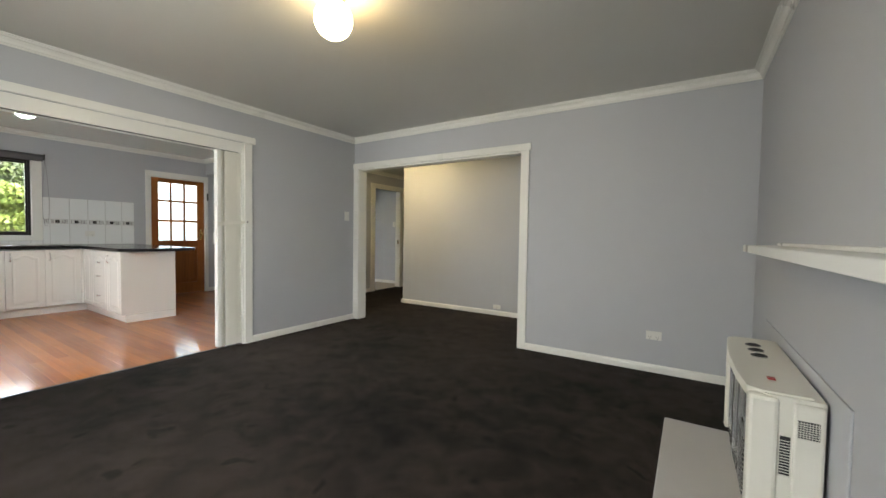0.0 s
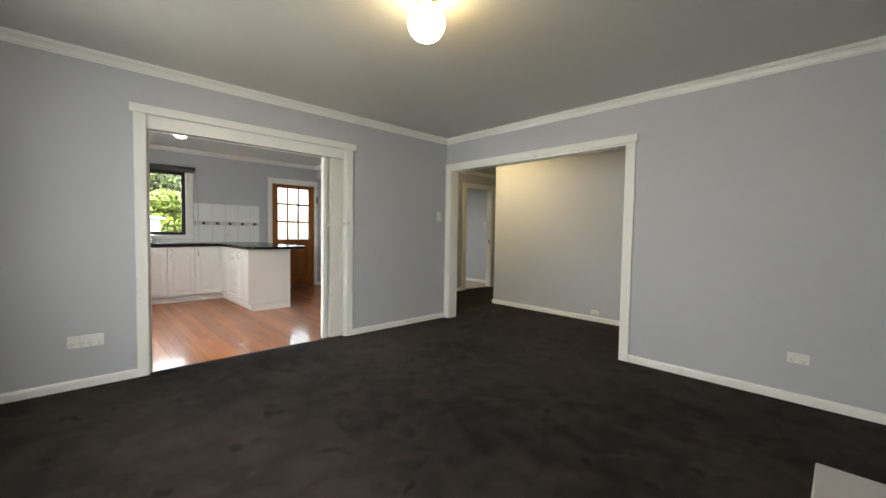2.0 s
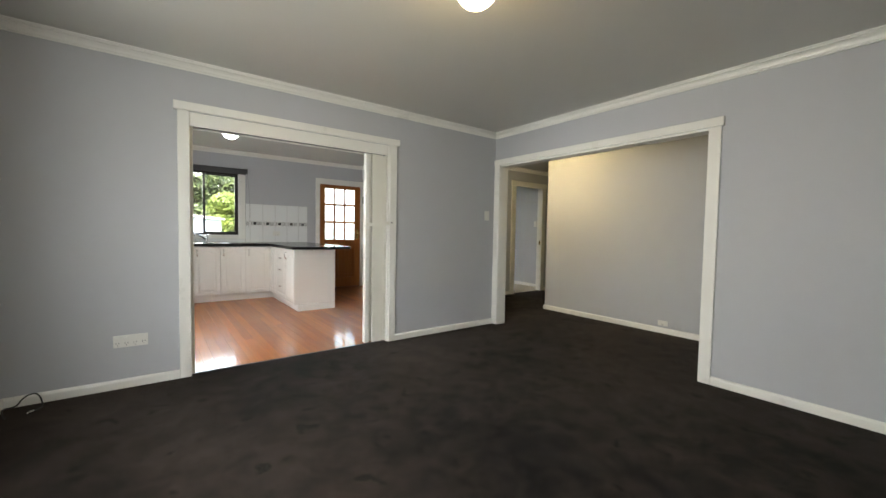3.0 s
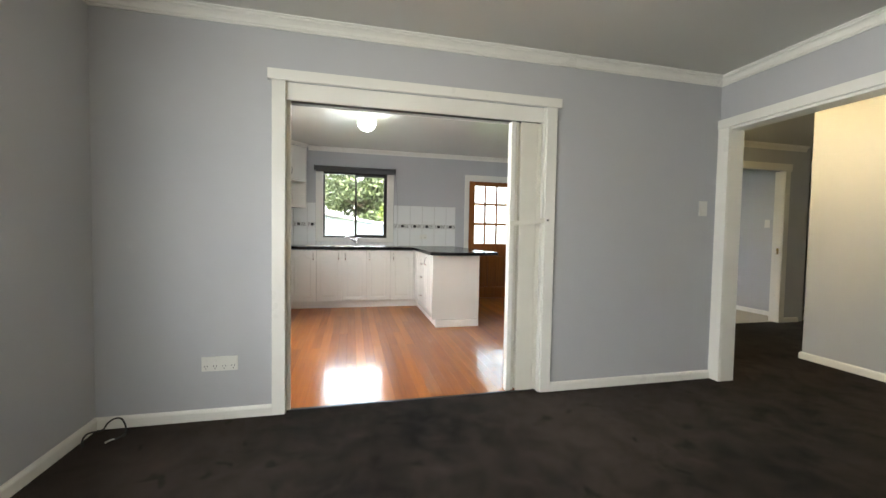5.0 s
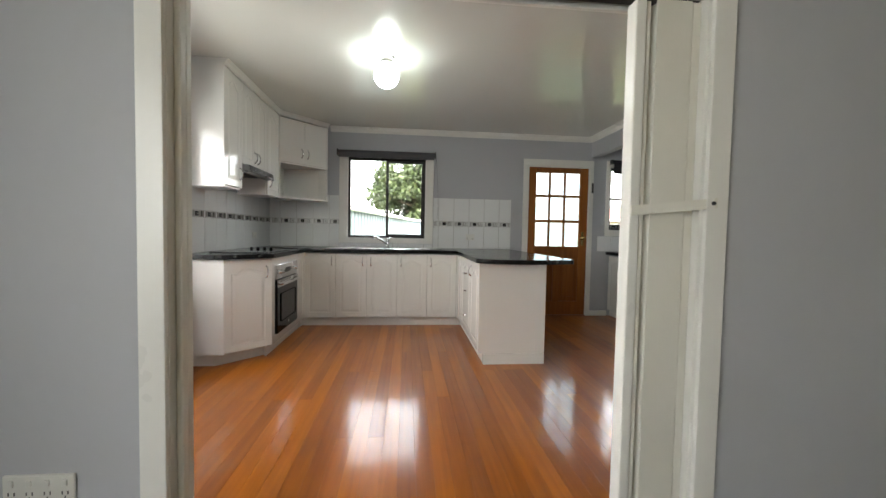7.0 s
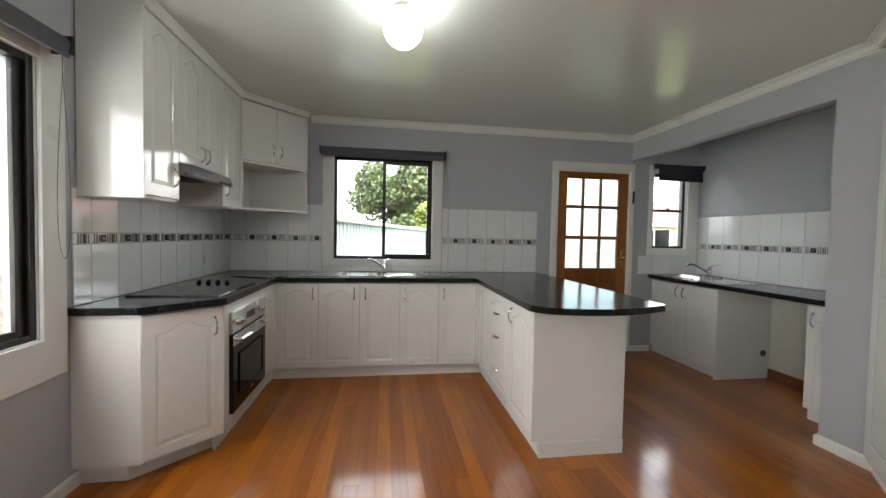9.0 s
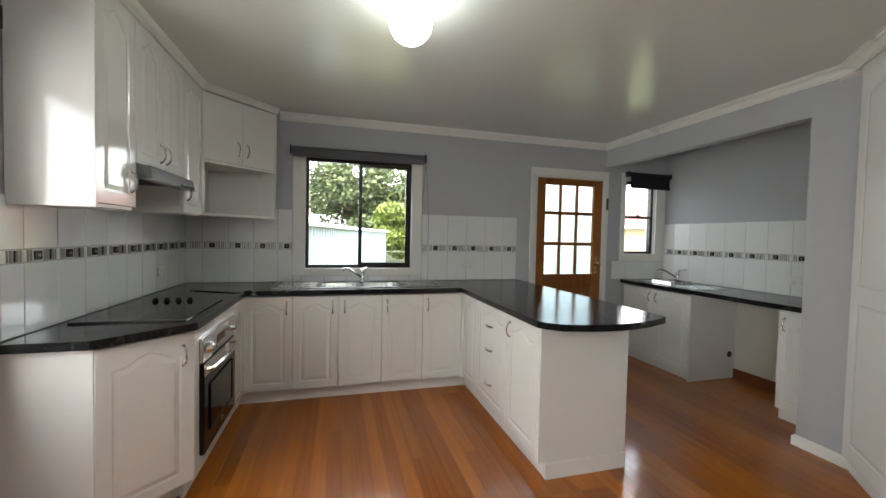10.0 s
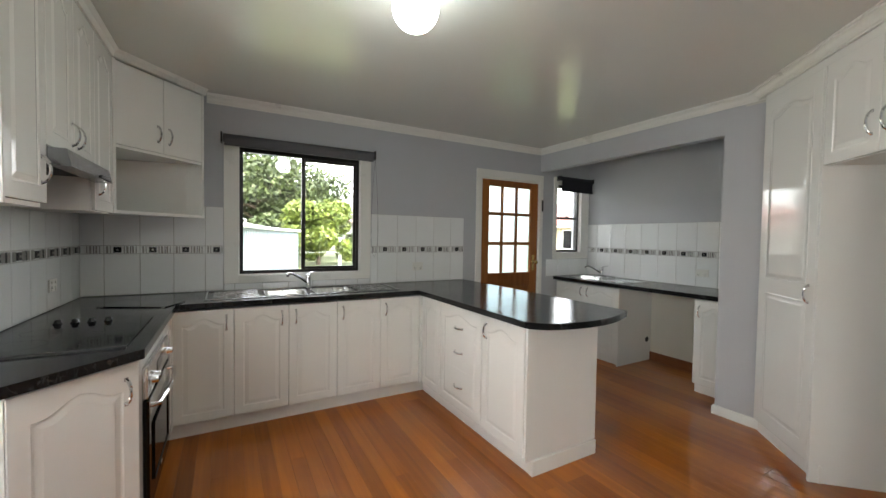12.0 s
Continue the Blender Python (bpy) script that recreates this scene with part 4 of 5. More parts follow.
cabinet("base_cabinet", (XB + 0.004, NY), 0, 0.915, 0.085, 0.858, 0.57, [(0.02, 0.466, 0.09, 0.845, 0.042, (0.42, 0.755), False), (0.466, 0.912, 0.09, 0.845, 0.042, (0.512, 0.755), False)],
        "glossy white two-door base cabinet under the laundry sink", 0.085, GN, top=0.70)
nside = thing("side_panel", (-6.765, NY, 0), "white melamine side panel with a round pipe hole", "panel")
part("board", box((0.0, 0.0, 0.0), (0.016, 0.586, 0.858), 0.001), CABINET, nside)
part("pipe_hole", lathe([(0.030, 0.016), (0.030, 0.019), (0.024, 0.020), (0.0, 0.0195)], 22, "x"), DARK_PLASTIC, nside, "round black pipe hole")
nside.children[-1].location = (0, 0.512, 0.242)
cabinet("base_cabinet", (-5.985, NY), 0, 0.315, 0.085, 0.858, 0.57, [(0.0, 0.315, 0.09, 0.845, 0.042, (0.045, 0.745), False)], "glossy white narrow base cabinet in the laundry nook", 0.085, GN)
structure("laundry_back_panel", box((-6.748, YN - 0.008, 0.095), (-5.986, YN, 0.858)), CREAM, "bare cream wall lining under the laundry bench", category="panel")
nbench = thing("laundry_bench", (0, 0, 0), "black laminate bench along the laundry nook wall", "worktop")
part("slab", prism([(XB + 0.002, 4.235), (XN - 0.002, 4.235), (XN - 0.002, YN - 0.002), (XB + 0.002, YN - 0.002)], 0.860, 0.900, 0.006), LAMINATE, nbench)
nsink = thing("laundry_sink", (0, 0, 0.90), "small stainless steel sink set in the black bench", "sink")
part("rim", plate_with_holes(-7.50, -6.72, 4.34, 4.74, 0.0, 0.005, [(-7.40, -7.08, 4.39, 4.69)]), STEEL, nsink, "flat steel rim with drainer")
part("bowl", bowl(-7.404, -7.076, 4.386, 4.694, 0.0045, 0.0035), STEEL, nsink, "steel bowl", True)
for i in range(8):
    part("drainer_rib", box((-7.04, 4.38 + 0.04 * i, 0.005), (-6.76, 4.392 + 0.04 * i, 0.008), 0.001), STEEL, nsink)
mixer_tap((-7.33, 4.715, 0.905), -120, "chrome mixer tap on the laundry bench")

# ---- windows and the back door ----
def casing(name, plane, axis, a0, a1, z0, z1, o0, o1, oz0, oz1, deep, label, out=1):
    """White boards round a window: the opening a0..a1, z0..z1, the outer edges o0..o1, oz0..oz1; out: which way the room lies."""
    ob = thing(name, (0, 0, 0), label, "window casing")
    tagged(ob, kind="structure")
    t = 0.018 * out

    def put(n, p0, p1, b0, b1, c0, c1):
        lo, hi = ((p0, b0, c0), (p1, b1, c1)) if axis == "x" else ((b0, p0, c0), (b1, p1, c1))
        part(n, box(lo, hi, 0.003), TRIM, ob)

    put("side_board", plane, plane + t, o0, a0, oz0, oz1)
    put("side_board", plane, plane + t, a1, o1, oz0, oz1)
    put("head_board", plane, plane + t, a0, a1, z1, oz1)
    put("sill_board", plane, plane + 1.3 * t, a0, a1, oz0, z0)
    put("reveal", plane - deep * out, plane - 0.001 * out, a0 - 0.001, a0 + 0.006, z0, z1)
    put("reveal", plane - deep * out, plane - 0.001 * out, a1 - 0.006, a1 + 0.001, z0, z1)
    put("reveal", plane - deep * out, plane - 0.001 * out, a0, a1, z0 - 0.001, z0 + 0.006)
    return ob


def window(name, plane, axis, a0, a1, z0, z1, label, upright=None, rail=None, far_sash=0.0, deep=0.05):
    """An aluminium window: outer frame, an upright or a rail between its two lights, and the panes."""
    ob = thing(name, (0, 0, 0), label, "window")
    tagged(ob, kind="structure")

    def put(n, d0, d1, b0, b1, c0, c1, mat, bevel=0.003):
        lo, hi = ((plane + d0, b0, c0), (plane + d1, b1, c1)) if axis == "x" else ((b0, plane + d0, c0), (b1, plane + d1, c1))
        return part(n, box(lo, hi, bevel), mat, ob)

    f = 0.034
    put("frame", -deep, 0.004, a0, a0 + f, z0, z1, BLACK_METAL)
    put("frame", -deep, 0.004, a1 - f, a1, z0, z1, BLACK_METAL)
    put("frame", -deep, 0.004, a0 + f, a1 - f, z0, z0 + f, BLACK_METAL)
    put("frame", -deep, 0.004, a0 + f, a1 - f, z1 - f, z1, BLACK_METAL)
    panes = [(a0 + f, a1 - f, z0 + f, z1 - f)]
    if upright:
        put("meeting_stile", -deep + 0.012, -0.006, upright - 0.017, upright + 0.017, z0 + f, z1 - f, BLACK_METAL)
        put("sash", -deep + 0.01, -0.010, upright + 0.017, a1 - f, z0 + f, z0 + f + 0.022, BLACK_METAL)
        put("sash", -deep + 0.01, -0.010, upright + 0.017, a1 - f, z1 - f - 0.026, z1 - f, BLACK_METAL)
        put("sash", -deep + 0.01, -0.010, a1 - f - 0.022, a1 - f, z0 + f + 0.022, z1 - f - 0.026, BLACK_METAL)
        if far_sash:
            put("sash", -deep + 0.012, -0.014, a0 + f, a0 + f + far_sash, z0 + f, z1 - f, BLACK_METAL)
            put("sash", -deep + 0.012, -0.014, a0 + f + far_sash, upright - 0.017, z0 + f, z0 + f + 0.03, BLACK_METAL)
        put("catch", -0.010, 0.006, upright - 0.010, upright + 0.010, (z0 + z1) / 2 - 0.04, (z0 + z1) / 2 + 0.04, DARK_PLASTIC)
        panes = [(a0 + f, upright - 0.017, z0 + f, z1 - f), (upright + 0.017, a1 - f - 0.022, z0 + f + 0.022, z1 - f - 0.026)]
    if rail:
        put("meeting_rail", -deep + 0.012, -0.006, a0 + f, a1 - f, rail - 0.015, rail + 0.015, BLACK_METAL)
        put("catch", -0.008, 0.010, (a0 + a1) / 2 - 0.02, (a0 + a1) / 2 + 0.02, rail + 0.012, rail + 0.03, DARK_PLASTIC)
        panes = [(a0 + f, a1 - f, z0 + f, rail - 0.015), (a0 + f, a1 - f, rail + 0.015, z1 - f)]
    for i, (b0, b1, c0, c1) in enumerate(panes):
        g = put("pane", -0.030 + 0.010 * i, -0.026 + 0.010 * i, b0, b1, c0, c1, GLASS, 0)
        g.visible_shadow = False
    return ob


window("window_1", XB - 0.02, "x", *KWIN, "black aluminium sliding window above the kitchen sink", upright=1.185)
casing("window_casing", XB, "x", KWIN[0], KWIN[1], KWIN[2], KWIN[3], 0.565, 1.795, 0.968, 2.140, 0.07, "white painted boards round the kitchen window")
window("window_2", XB - 0.03, "x", *NWIN, "narrow black sash window in the laundry nook", rail=1.645)
casing("window_casing", XB, "x", NWIN[0], NWIN[1], NWIN[2], NWIN[3], 4.205, 4.845, 1.120, 2.160, 0.08, "white painted boards round the laundry window")
window("window_3", YLK - 0.012, "y", *LWIN, "large black aluminium sliding window beside the cooktop", upright=-4.85, far_sash=0.045)
casing("window_casing", YLK, "y", LWIN[0], LWIN[1], LWIN[2], LWIN[3], -5.69, -3.98, 0.605, 2.12, 0.08, "white painted boards round the large kitchen window")
window("window_4", YL - 0.05, "y", *VWIN, "wide aluminium window of the living room", upright=-1.4)
casing("window_casing", YL, "y", VWIN[0], VWIN[1], VWIN[2], VWIN[3], -2.64, -0.26, 0.66, 2.13, 0.1, "white painted boards round the living room window")

window("window_5", -7.73, "x", *BWIN, "aluminium window of the side room", upright=6.1)

door = thing("door_1", (XB - 0.045, 0, 0), "red-brown stained timber back door with nine patterned panes", "door")
tagged(door, kind="structure")
ya, yb, zt = 3.108, 3.952, 2.048
cols, rows = [(3.212, 3.392), (3.420, 3.606), (3.634, 3.836)], [(0.965, 1.292), (1.330, 1.640), (1.676, 1.975)]
part("stile", box((0, ya, 0.012), (0.040, cols[0][0], zt), 0.003), DOOR_WOOD, door)
part("stile", box((0, cols[2][1], 0.012), (0.040, yb, zt), 0.003), DOOR_WOOD, door)
part("rail", box((0, cols[0][0], rows[2][1]), (0.040, cols[2][1], zt), 0.002), DOOR_WOOD, door)
part("rail", box((0, cols[0][0], 0.80), (0.040, cols[2][1], rows[0][0]), 0.002), DOOR_WOOD, door)
part("rail", box((0, cols[0][0], 0.012), (0.040, cols[2][1], 0.20), 0.002), DOOR_WOOD, door)
ym = (cols[0][0] + cols[2][1]) / 2
part("muntin", box((0, ym - 0.045, 0.20), (0.040, ym + 0.045, 0.80), 0.002), DOOR_WOOD, door)
for c0, c1 in ((cols[0][1], cols[1][0]), (cols[1][1], cols[2][0])):
    part("glazing_bar", box((0.004, c0, rows[0][0]), (0.040, c1, rows[2][1]), 0.003), DOOR_WOOD, door)
for r0, r1 in ((rows[0][1], rows[1][0]), (rows[1][1], rows[2][0])):
    for c0, c1 in cols:
        part("glazing_bar", box((0.004, c0, r0), (0.039, c1, r1), 0.003), DOOR_WOOD, door)
for c0, c1 in cols:
    for r0, r1 in rows:
        g = part("pane", box((0.014, c0, r0), (0.019, c1, r1)), FROSTED, door, "patterned obscure glass pane")
        g.visible_shadow = False
for y0, y1 in ((cols[0][0], ym - 0.045), (ym + 0.045, cols[2][1])):
    bm = box((0.010, y0, 0.20), (0.022, y1, 0.80))
    add_box(bm, (0.020, y0 + 0.05, 0.26), (0.034, y1 - 0.05, 0.74), 0.010)
    part("panel", bm, DOOR_WOOD, door, "raised timber panel")
rose = part("door_handle", lathe([(0.026, 0.0), (0.026, 0.004), (0.010, 0.008), (0.010, 0.030), (0.022, 0.040), (0.026, 0.054), (0.020, 0.066), (0.0, 0.070)], 22, "x"), BRASS, door, "round brass door knob", True)
rose.location = (0.040, 3.888, 1.085)
part("lock_plate", box((0.040, 3.872, 0.98), (0.043, 3.904, 1.17), 0.001), BRASS, door)
dcase = thing("door_frame", (XB, 0, 0), "white painted timber casing round the back door", "door frame")
tagged(dcase, kind="structure")
part("post", box((0, 3.022, 0), (0.018, 3.092, 2.068), 0.003), TRIM, dcase)
part("post", box((0, 3.962, 0), (0.018, 4.018, 2.068), 0.003), TRIM, dcase)
part("head", box((0, 3.022, 2.068), (0.020, 4.018, 2.152), 0.003), TRIM, dcase)
part("lining", box((-0.135, 3.088, 0), (0.003, 3.106, 2.07), 0.001), TRIM, dcase)
part("lining", box((-0.135, 3.954, 0), (0.003, 3.972, 2.07), 0.001), TRIM, dcase)
part("lining", box((-0.135, 3.106, 2.050), (0.003, 3.954, 2.07), 0.001), TRIM, dcase)
part("sill", box((-0.16, 3.09, -0.02), (0.002, 3.97, 0.010), 0.003), RED_SKIRT, dcase, "dark timber door sill")
bolt = thing("door_latch", (XB + 0.018, 4.004, 1.78), "small dark metal barrel latch on the casing", "latch")
part("plate", box((0, -0.012, -0.07), (0.004, 0.012, 0.07), 0.001), BLACK_METAL, bolt)
part("barrel", tube([(0.010, 0, -0.06), (0.010, 0, 0.06)], 0.006), BLACK_METAL, bolt)


def roller_blind(at, turn, width, drop, material, label, r=0.030, cord=0.0, chain_side=1):
    """A rolled-up blind: the front looks along -y before the turn, the roll starts at x = 0."""
    ob = thing("roller_blind", at, label, "roller blind", turn=turn)
    roll = part("roll", lathe([(r, 0.01), (r, width - 0.01)], 24, "x"), material, ob, "", True)
    roll.location = (0, -r - 0.012, 0)
    part("fabric", box((0.02, -2 * r - 0.010, -drop), (width - 0.02, -2 * r - 0.006, 0.0)), material, ob)
    part("bottom_bar", box((0.018, -2 * r - 0.016, -drop - 0.014), (width - 0.018, -2 * r - 0.002, -drop + 0.008), 0.003), material, ob)
    for x in (0.0, width):
        part("bracket", box((x - 0.006, -2 * r - 0.016, -r - 0.006), (x + 0.006, 0.0, r + 0.006), 0.003), DARK_PLASTIC, ob, "dark plastic end bracket")
    if cord:
        x = width + 0.012 if chain_side > 0 else -0.012
        pts = []
        for i in range(31):
            s = i / 30
            a = 2 * math.pi * s
            pts.append((x + 0.035 * math.sin(a) * (0.5 + 0.5 * math.cos(a + math.pi)) ** 0.5 * 1.2, -0.034 + 0.006 * math.sin(2 * a), -cord * (0.5 - 0.5 * math.cos(a)) - 0.01))
        part("cord", tube(pts, 0.0014, 6), PLASTIC if material is BLIND_DARK else BLIND, ob, "hanging loop of bead chain")
    return ob


roller_blind((XB + 0.018, 0.550, 2.135), 90, 1.26, 0.05, BLIND, "dark grey roller blind rolled up over the sink window", 0.033, 0.95, 1)
roller_blind((XB + 0.018, 4.25, 2.140), 90, 0.60, 0.15, BLIND_DARK, "near-black roller blind rolled up in the laundry nook", 0.026, 1.05, -1)
roller_blind((-4.02, YLK + 0.018, 2.125), 180, 1.60, 0.05, BLIND, "dark grey roller blind above the large kitchen window", 0.036, 0.96, 1)

# ---- tiled splashbacks ----
TW, GAP = 0.2065, 0.003


def tile_mesh(w, h, name, material):
    bm = bmesh.new()
    add_box(bm, (0, -0.006, 0), (w, 0, h))
    top = [v for v in bm.verts if v.co.y < -0.003]
    for v in top:
        v.co.x += 0.0016 if v.co.x < w / 2 else -0.0016
        v.co.z += 0.0016 if v.co.z < h / 2 else -0.0016
    return mesh_of(name, bm, material)


TILES = {}


def put_tile(parent, x, z, w, h, name="tile", material=None, depth=0.0):
    key = (name, round(w, 4), round(h, 4))
    if key not in TILES:
        TILES[key] = tile_mesh(w, h, name, material or TILE)
    ob = new(name, TILES[key])
    ob.parent = parent
    ob.location = (x, depth, z)
    return ob


def splashback(name, at, turn, u0, u1, first, bands, label):
    """Tiles on a wall from u0 to u1, joints every TW from first. bands: (low, high, border)."""
    zs = [z for b in bands for z in b[:2]]
    ob = part(name, box((u0, -0.004, min(zs)), (u1, 0, max(zs))), GROUT, None, label)
    tagged(ob, label, "tiles", "", "structure")
    ob.matrix_world = pose(*at, 0, 0, turn)
    start = first - TW * math.ceil((first - u0) / TW + 1)
    k = 0
    while start + k * TW < u1:
        a, b = max(u0, start + k * TW), min(u1, start + (k + 1) * TW)
        full = start + k * TW
        k += 1
        if b - a < 0.012:
            continue
        for low, high, border in bands:
            if not border:
                put_tile(ob, a + GAP / 2, low + GAP / 2, b - a - GAP, high - low - GAP, depth=-0.002)
                continue
            t = put_tile(ob, a + GAP / 2, low + GAP / 2, b - a - GAP, high - low - GAP, "border_tile", TILE, -0.002)
            h = high - low
            for off, w, mat, nm in ((0.054, 0.046, BLACK_TILE, "black_square"), (0.112, 0.007, GREY_STRIPE, "stripe"), (0.128, 0.012, GREY_STRIPE, "stripe"), (0.150, 0.005, BLACK_TILE, "dark_stripe"), (0.162, 0.010, GREY_STRIPE, "stripe"), (0.182, 0.006, GREY_STRIPE, "stripe"), (0.014, 0.012, GREY_STRIPE, "stripe"), (0.034, 0.006, GREY_STRIPE, "stripe")):
                s = full + off
                if s > a + 0.004 and s + w < b - 0.004:
                    pad = 0.008 if nm == "black_square" else 0.004
                    q = put_tile(t, s - a - GAP / 2, pad - GAP / 2, w, h - 2 * pad, nm, mat, -0.0058)
                    if nm == "black_square":
                        put_tile(t, s - a - GAP / 2 + w / 2 - 0.006, h / 2 - 0.0075, 0.012, 0.012, "pearl_dot", GREY_STRIPE, -0.0112)
    return ob


Z1, Z2, Z3, Z4 = TOPZ + 0.002, 1.216, 1.274, 1.588
B3 = [(Z1, Z2, False), (Z2, Z3, True), (Z3, Z4, False)]
splashback("splashback", (XB, 0, 0), 90, 1.798, 2.862, 2.077, B3, "white wall tiles with a black-square border band")
splashback("splashback", (XB, 0, 0), 90, YLK + 0.006, 0.563, 0.437, B3, "white wall tiles with a black-square border band in the corner")
splashback("splashback", (XB, 0, 0), 90, 0.565, 1.796, 0.643, [(Z1, 0.966, False)], "low row of white tiles under the window")
splashback("splashback", (0, YLK, 0), 180, 5.740, -XB - 0.006, 5.862, [(Z1, Z2, False), (Z2, Z3, True), (Z3, 1.50, False)], "white wall tiles with a black-square border behind the cooktop")
splashback("splashback", (0, YN, 0), 0, XB + 0.006, XN - 0.003, -6.903, [(0.902, Z2 - 0.008, False), (Z2 - 0.008, Z3 - 0.008, True), (Z3 - 0.008, 1.572, False)], "white wall tiles with a black-square border in the laundry")
splashback("splashback", (XB, 0, 0), 90, 4.10, YN - 0.006, 4.30, [(0.902, 1.118, False)], "white tiles under the laundry window")

# ---- switches and sockets ----
def socket(at, turn, width, height, slots, label, switches=True):
    ob = thing("power_point", at, label, "power point", turn=turn)
    part("plate", box((-width / 2, -0.010, -height / 2), (width / 2, 0, height / 2), 0.003), PLASTIC, ob)
    for k in range(slots):
        x = (k + 0.5) * width / slots - width / 2
        if switches:
            part("switch", box((x - 0.007, -0.015, height * 0.12), (x + 0.007, -0.009, height * 0.34), 0.002), PLASTIC, ob, "small rocker switch")
        for dx, dz in ((-0.008, -0.012), (0.008, -0.012), (0.0, -0.027)):
            part("pin_slot", box((x + dx - 0.0014, -0.0108, dz - 0.005), (x + dx + 0.0014, -0.0098, dz + 0.005)), DARK_PLASTIC, ob)
    return ob


def light_switch(at, turn, label, width=0.074, height=0.116, rockers=2):
    ob = thing("light_switch", at, label, "light switch", turn=turn)
    part("plate", box((-width / 2, -0.009, -height / 2), (width / 2, 0, height / 2), 0.003), PLASTIC, ob)
    for k in range(rockers):
        part("rocker", box((-0.008, -0.014, 0.008 - 0.036 * k), (0.008, -0.008, 0.030 - 0.036 * k), 0.002), PLASTIC, ob)
    return ob


socket((XD, 0.373, 0.334), 90, 0.195, 0.086, 4, "white plastic four-gang power point above the skirting")
socket((-0.192, YH, 0.312), 0, 0.116, 0.072, 2, "white plastic double power point on grey wall")
socket((-2.26, YHALL, 0.118), 0, 0.11, 0.06, 1, "white plastic single socket just above the hall skirting")
light_switch((XD, 3.822, 1.360), 90, "white plastic light switch beside the hall opening")
socket((XB + 0.009, 2.303, 1.07), 90, 0.118, 0.080, 2, "white double power point set on the tiles")
socket((-7.165, YLK + 0.009, 1.055), 180, 0.11, 0.072, 2, "white double power point behind the cooktop")
socket((-6.218, YN - 0.009, 1.045), 0, 0.125, 0.075, 2, "white double power point above the laundry bench")
light_switch((XC0 - 0.45, 7.12, 1.36), 0, "white plastic light switch in the side room")

# ---- lamps ----
def globe_lamp(at, glow, fitter, label):
    ob = thing("ceiling_lamp", at, label, "ceiling lamp")
    part("ceiling_rose", lathe([(0.058, -0.012), (0.062, -0.006), (0.062, 0.0)], 32), fitter, ob, "", True)
    part("gallery", lathe([(0.052, -0.062), (0.056, -0.056), (0.054, -0.030), (0.058, -0.014), (0.056, -0.010)], 32), fitter, ob, "metal gallery ring that holds the globe", True)
    prof = [(0.0, -0.238)]
    for i in range(1, 17):
        a = -90 + 150 * i / 16
        prof.append((0.098 * math.cos(radians(a)), -0.140 + 0.098 * math.sin(radians(a))))
    part("globe", lathe(prof, 36), glow, ob, "lit white opal glass globe", True)
    for k in range(3):
        a = 2 * math.pi * k / 3 + 0.4
        part("thumb_screw", tube([(0.05 * math.cos(a), 0.05 * math.sin(a), -0.05), (0.068 * math.cos(a), 0.068 * math.sin(a), -0.05)], 0.004, 8), fitter, ob)
    return ob


globe_lamp((-1.56, 1.675, ZL), GLOBE_WARM, BRASS, "lit opal globe ceiling lamp with a brass gallery")
globe_lamp((-5.575, 1.275, ZK), GLOBE_COOL, STEEL, "lit opal globe ceiling lamp with a metal gallery")
globe_lamp((-3.72, 4.42, ZL), GLOBE_HALL, BRASS, "lit opal globe ceiling lamp in the hall")

# ---- living room things ----
mantel = thing("mantel_shelf", (XR, 0, 0), "white painted timber mantel shelf on the chimney wall", "shelf")
part("shelf", box((-0.165, 0.75, 1.066), (0.0, 3.03, 1.104), 0.004), TRIM, mantel)
part("back_lip", box((-0.030, 0.75, 1.104), (0.0, 2.94, 1.118), 0.003), TRIM, mantel, "thin raised lip along the wall")
structure("hearth", box((-0.056, 1.00, 0.0), (XR, 2.972, 0.040), 0.008), HEARTH, "pale painted hearth slab in front of the heater", category="hearth")
structure("fireplace_panel", boxes(((XR - 0.008, 1.84, 0.04), (XR, 3.36, 0.640)), bevel=0.003), WALL, "grey painted board closing the old fireplace", category="panel")

heat = thing("gas_heater", (XR - 0.02, 2.0, 0.04), "cream enamel gas space heater standing on the hearth", "heater")
H = 0.555
bm = prism([(-0.165, 0.02), (-0.150, 0.0), (0.0, 0.0), (0.0, 0.93), (-0.150, 0.93), (-0.165, 0.91)], 0.02, H, 0.012)
part("case", bm, CREAM, heat, "cream enamelled steel case")
for ya, yb in ((-0.014, 0.045), (0.885, 0.944)):
    part("side_cheek", box((-0.206, ya, 0.05), (-0.120, yb, H - 0.004), 0.014), CREAM, heat, "raised cream end cheek")
    part("rear_cover", box((-0.082, ya, 0.03), (-0.002, yb, H - 0.012), 0.008), CREAM, heat, "cream rear cover standing proud of the case")
bm = prism([(-0.205, 0.05), (-0.165, 0.02), (-0.03, 0.02), (-0.03, 0.91), (-0.165, 0.91), (-0.205, 0.88), (-0.222, 0.70), (-0.228, 0.465), (-0.222, 0.23)], H - 0.03, H + 0.006, 0.010)
part("top", bm, CREAM, heat, "cream top with a bowed front")
grille = part("front_grille", box((-0.178, 0.05, 0.10), (-0.166, 0.88, H - 0.04), 0.002), STEEL, heat, "steel reflector behind the front guard")
for k in range(26):
    z = 0.115 + k * 0.0148
    part("guard_wire", tube([(-0.186, 0.05, z), (-0.198, 0.20, z), (-0.204, 0.465, z), (-0.198, 0.73, z), (-0.186, 0.88, z)], 0.0022, 6), CHROME, heat)
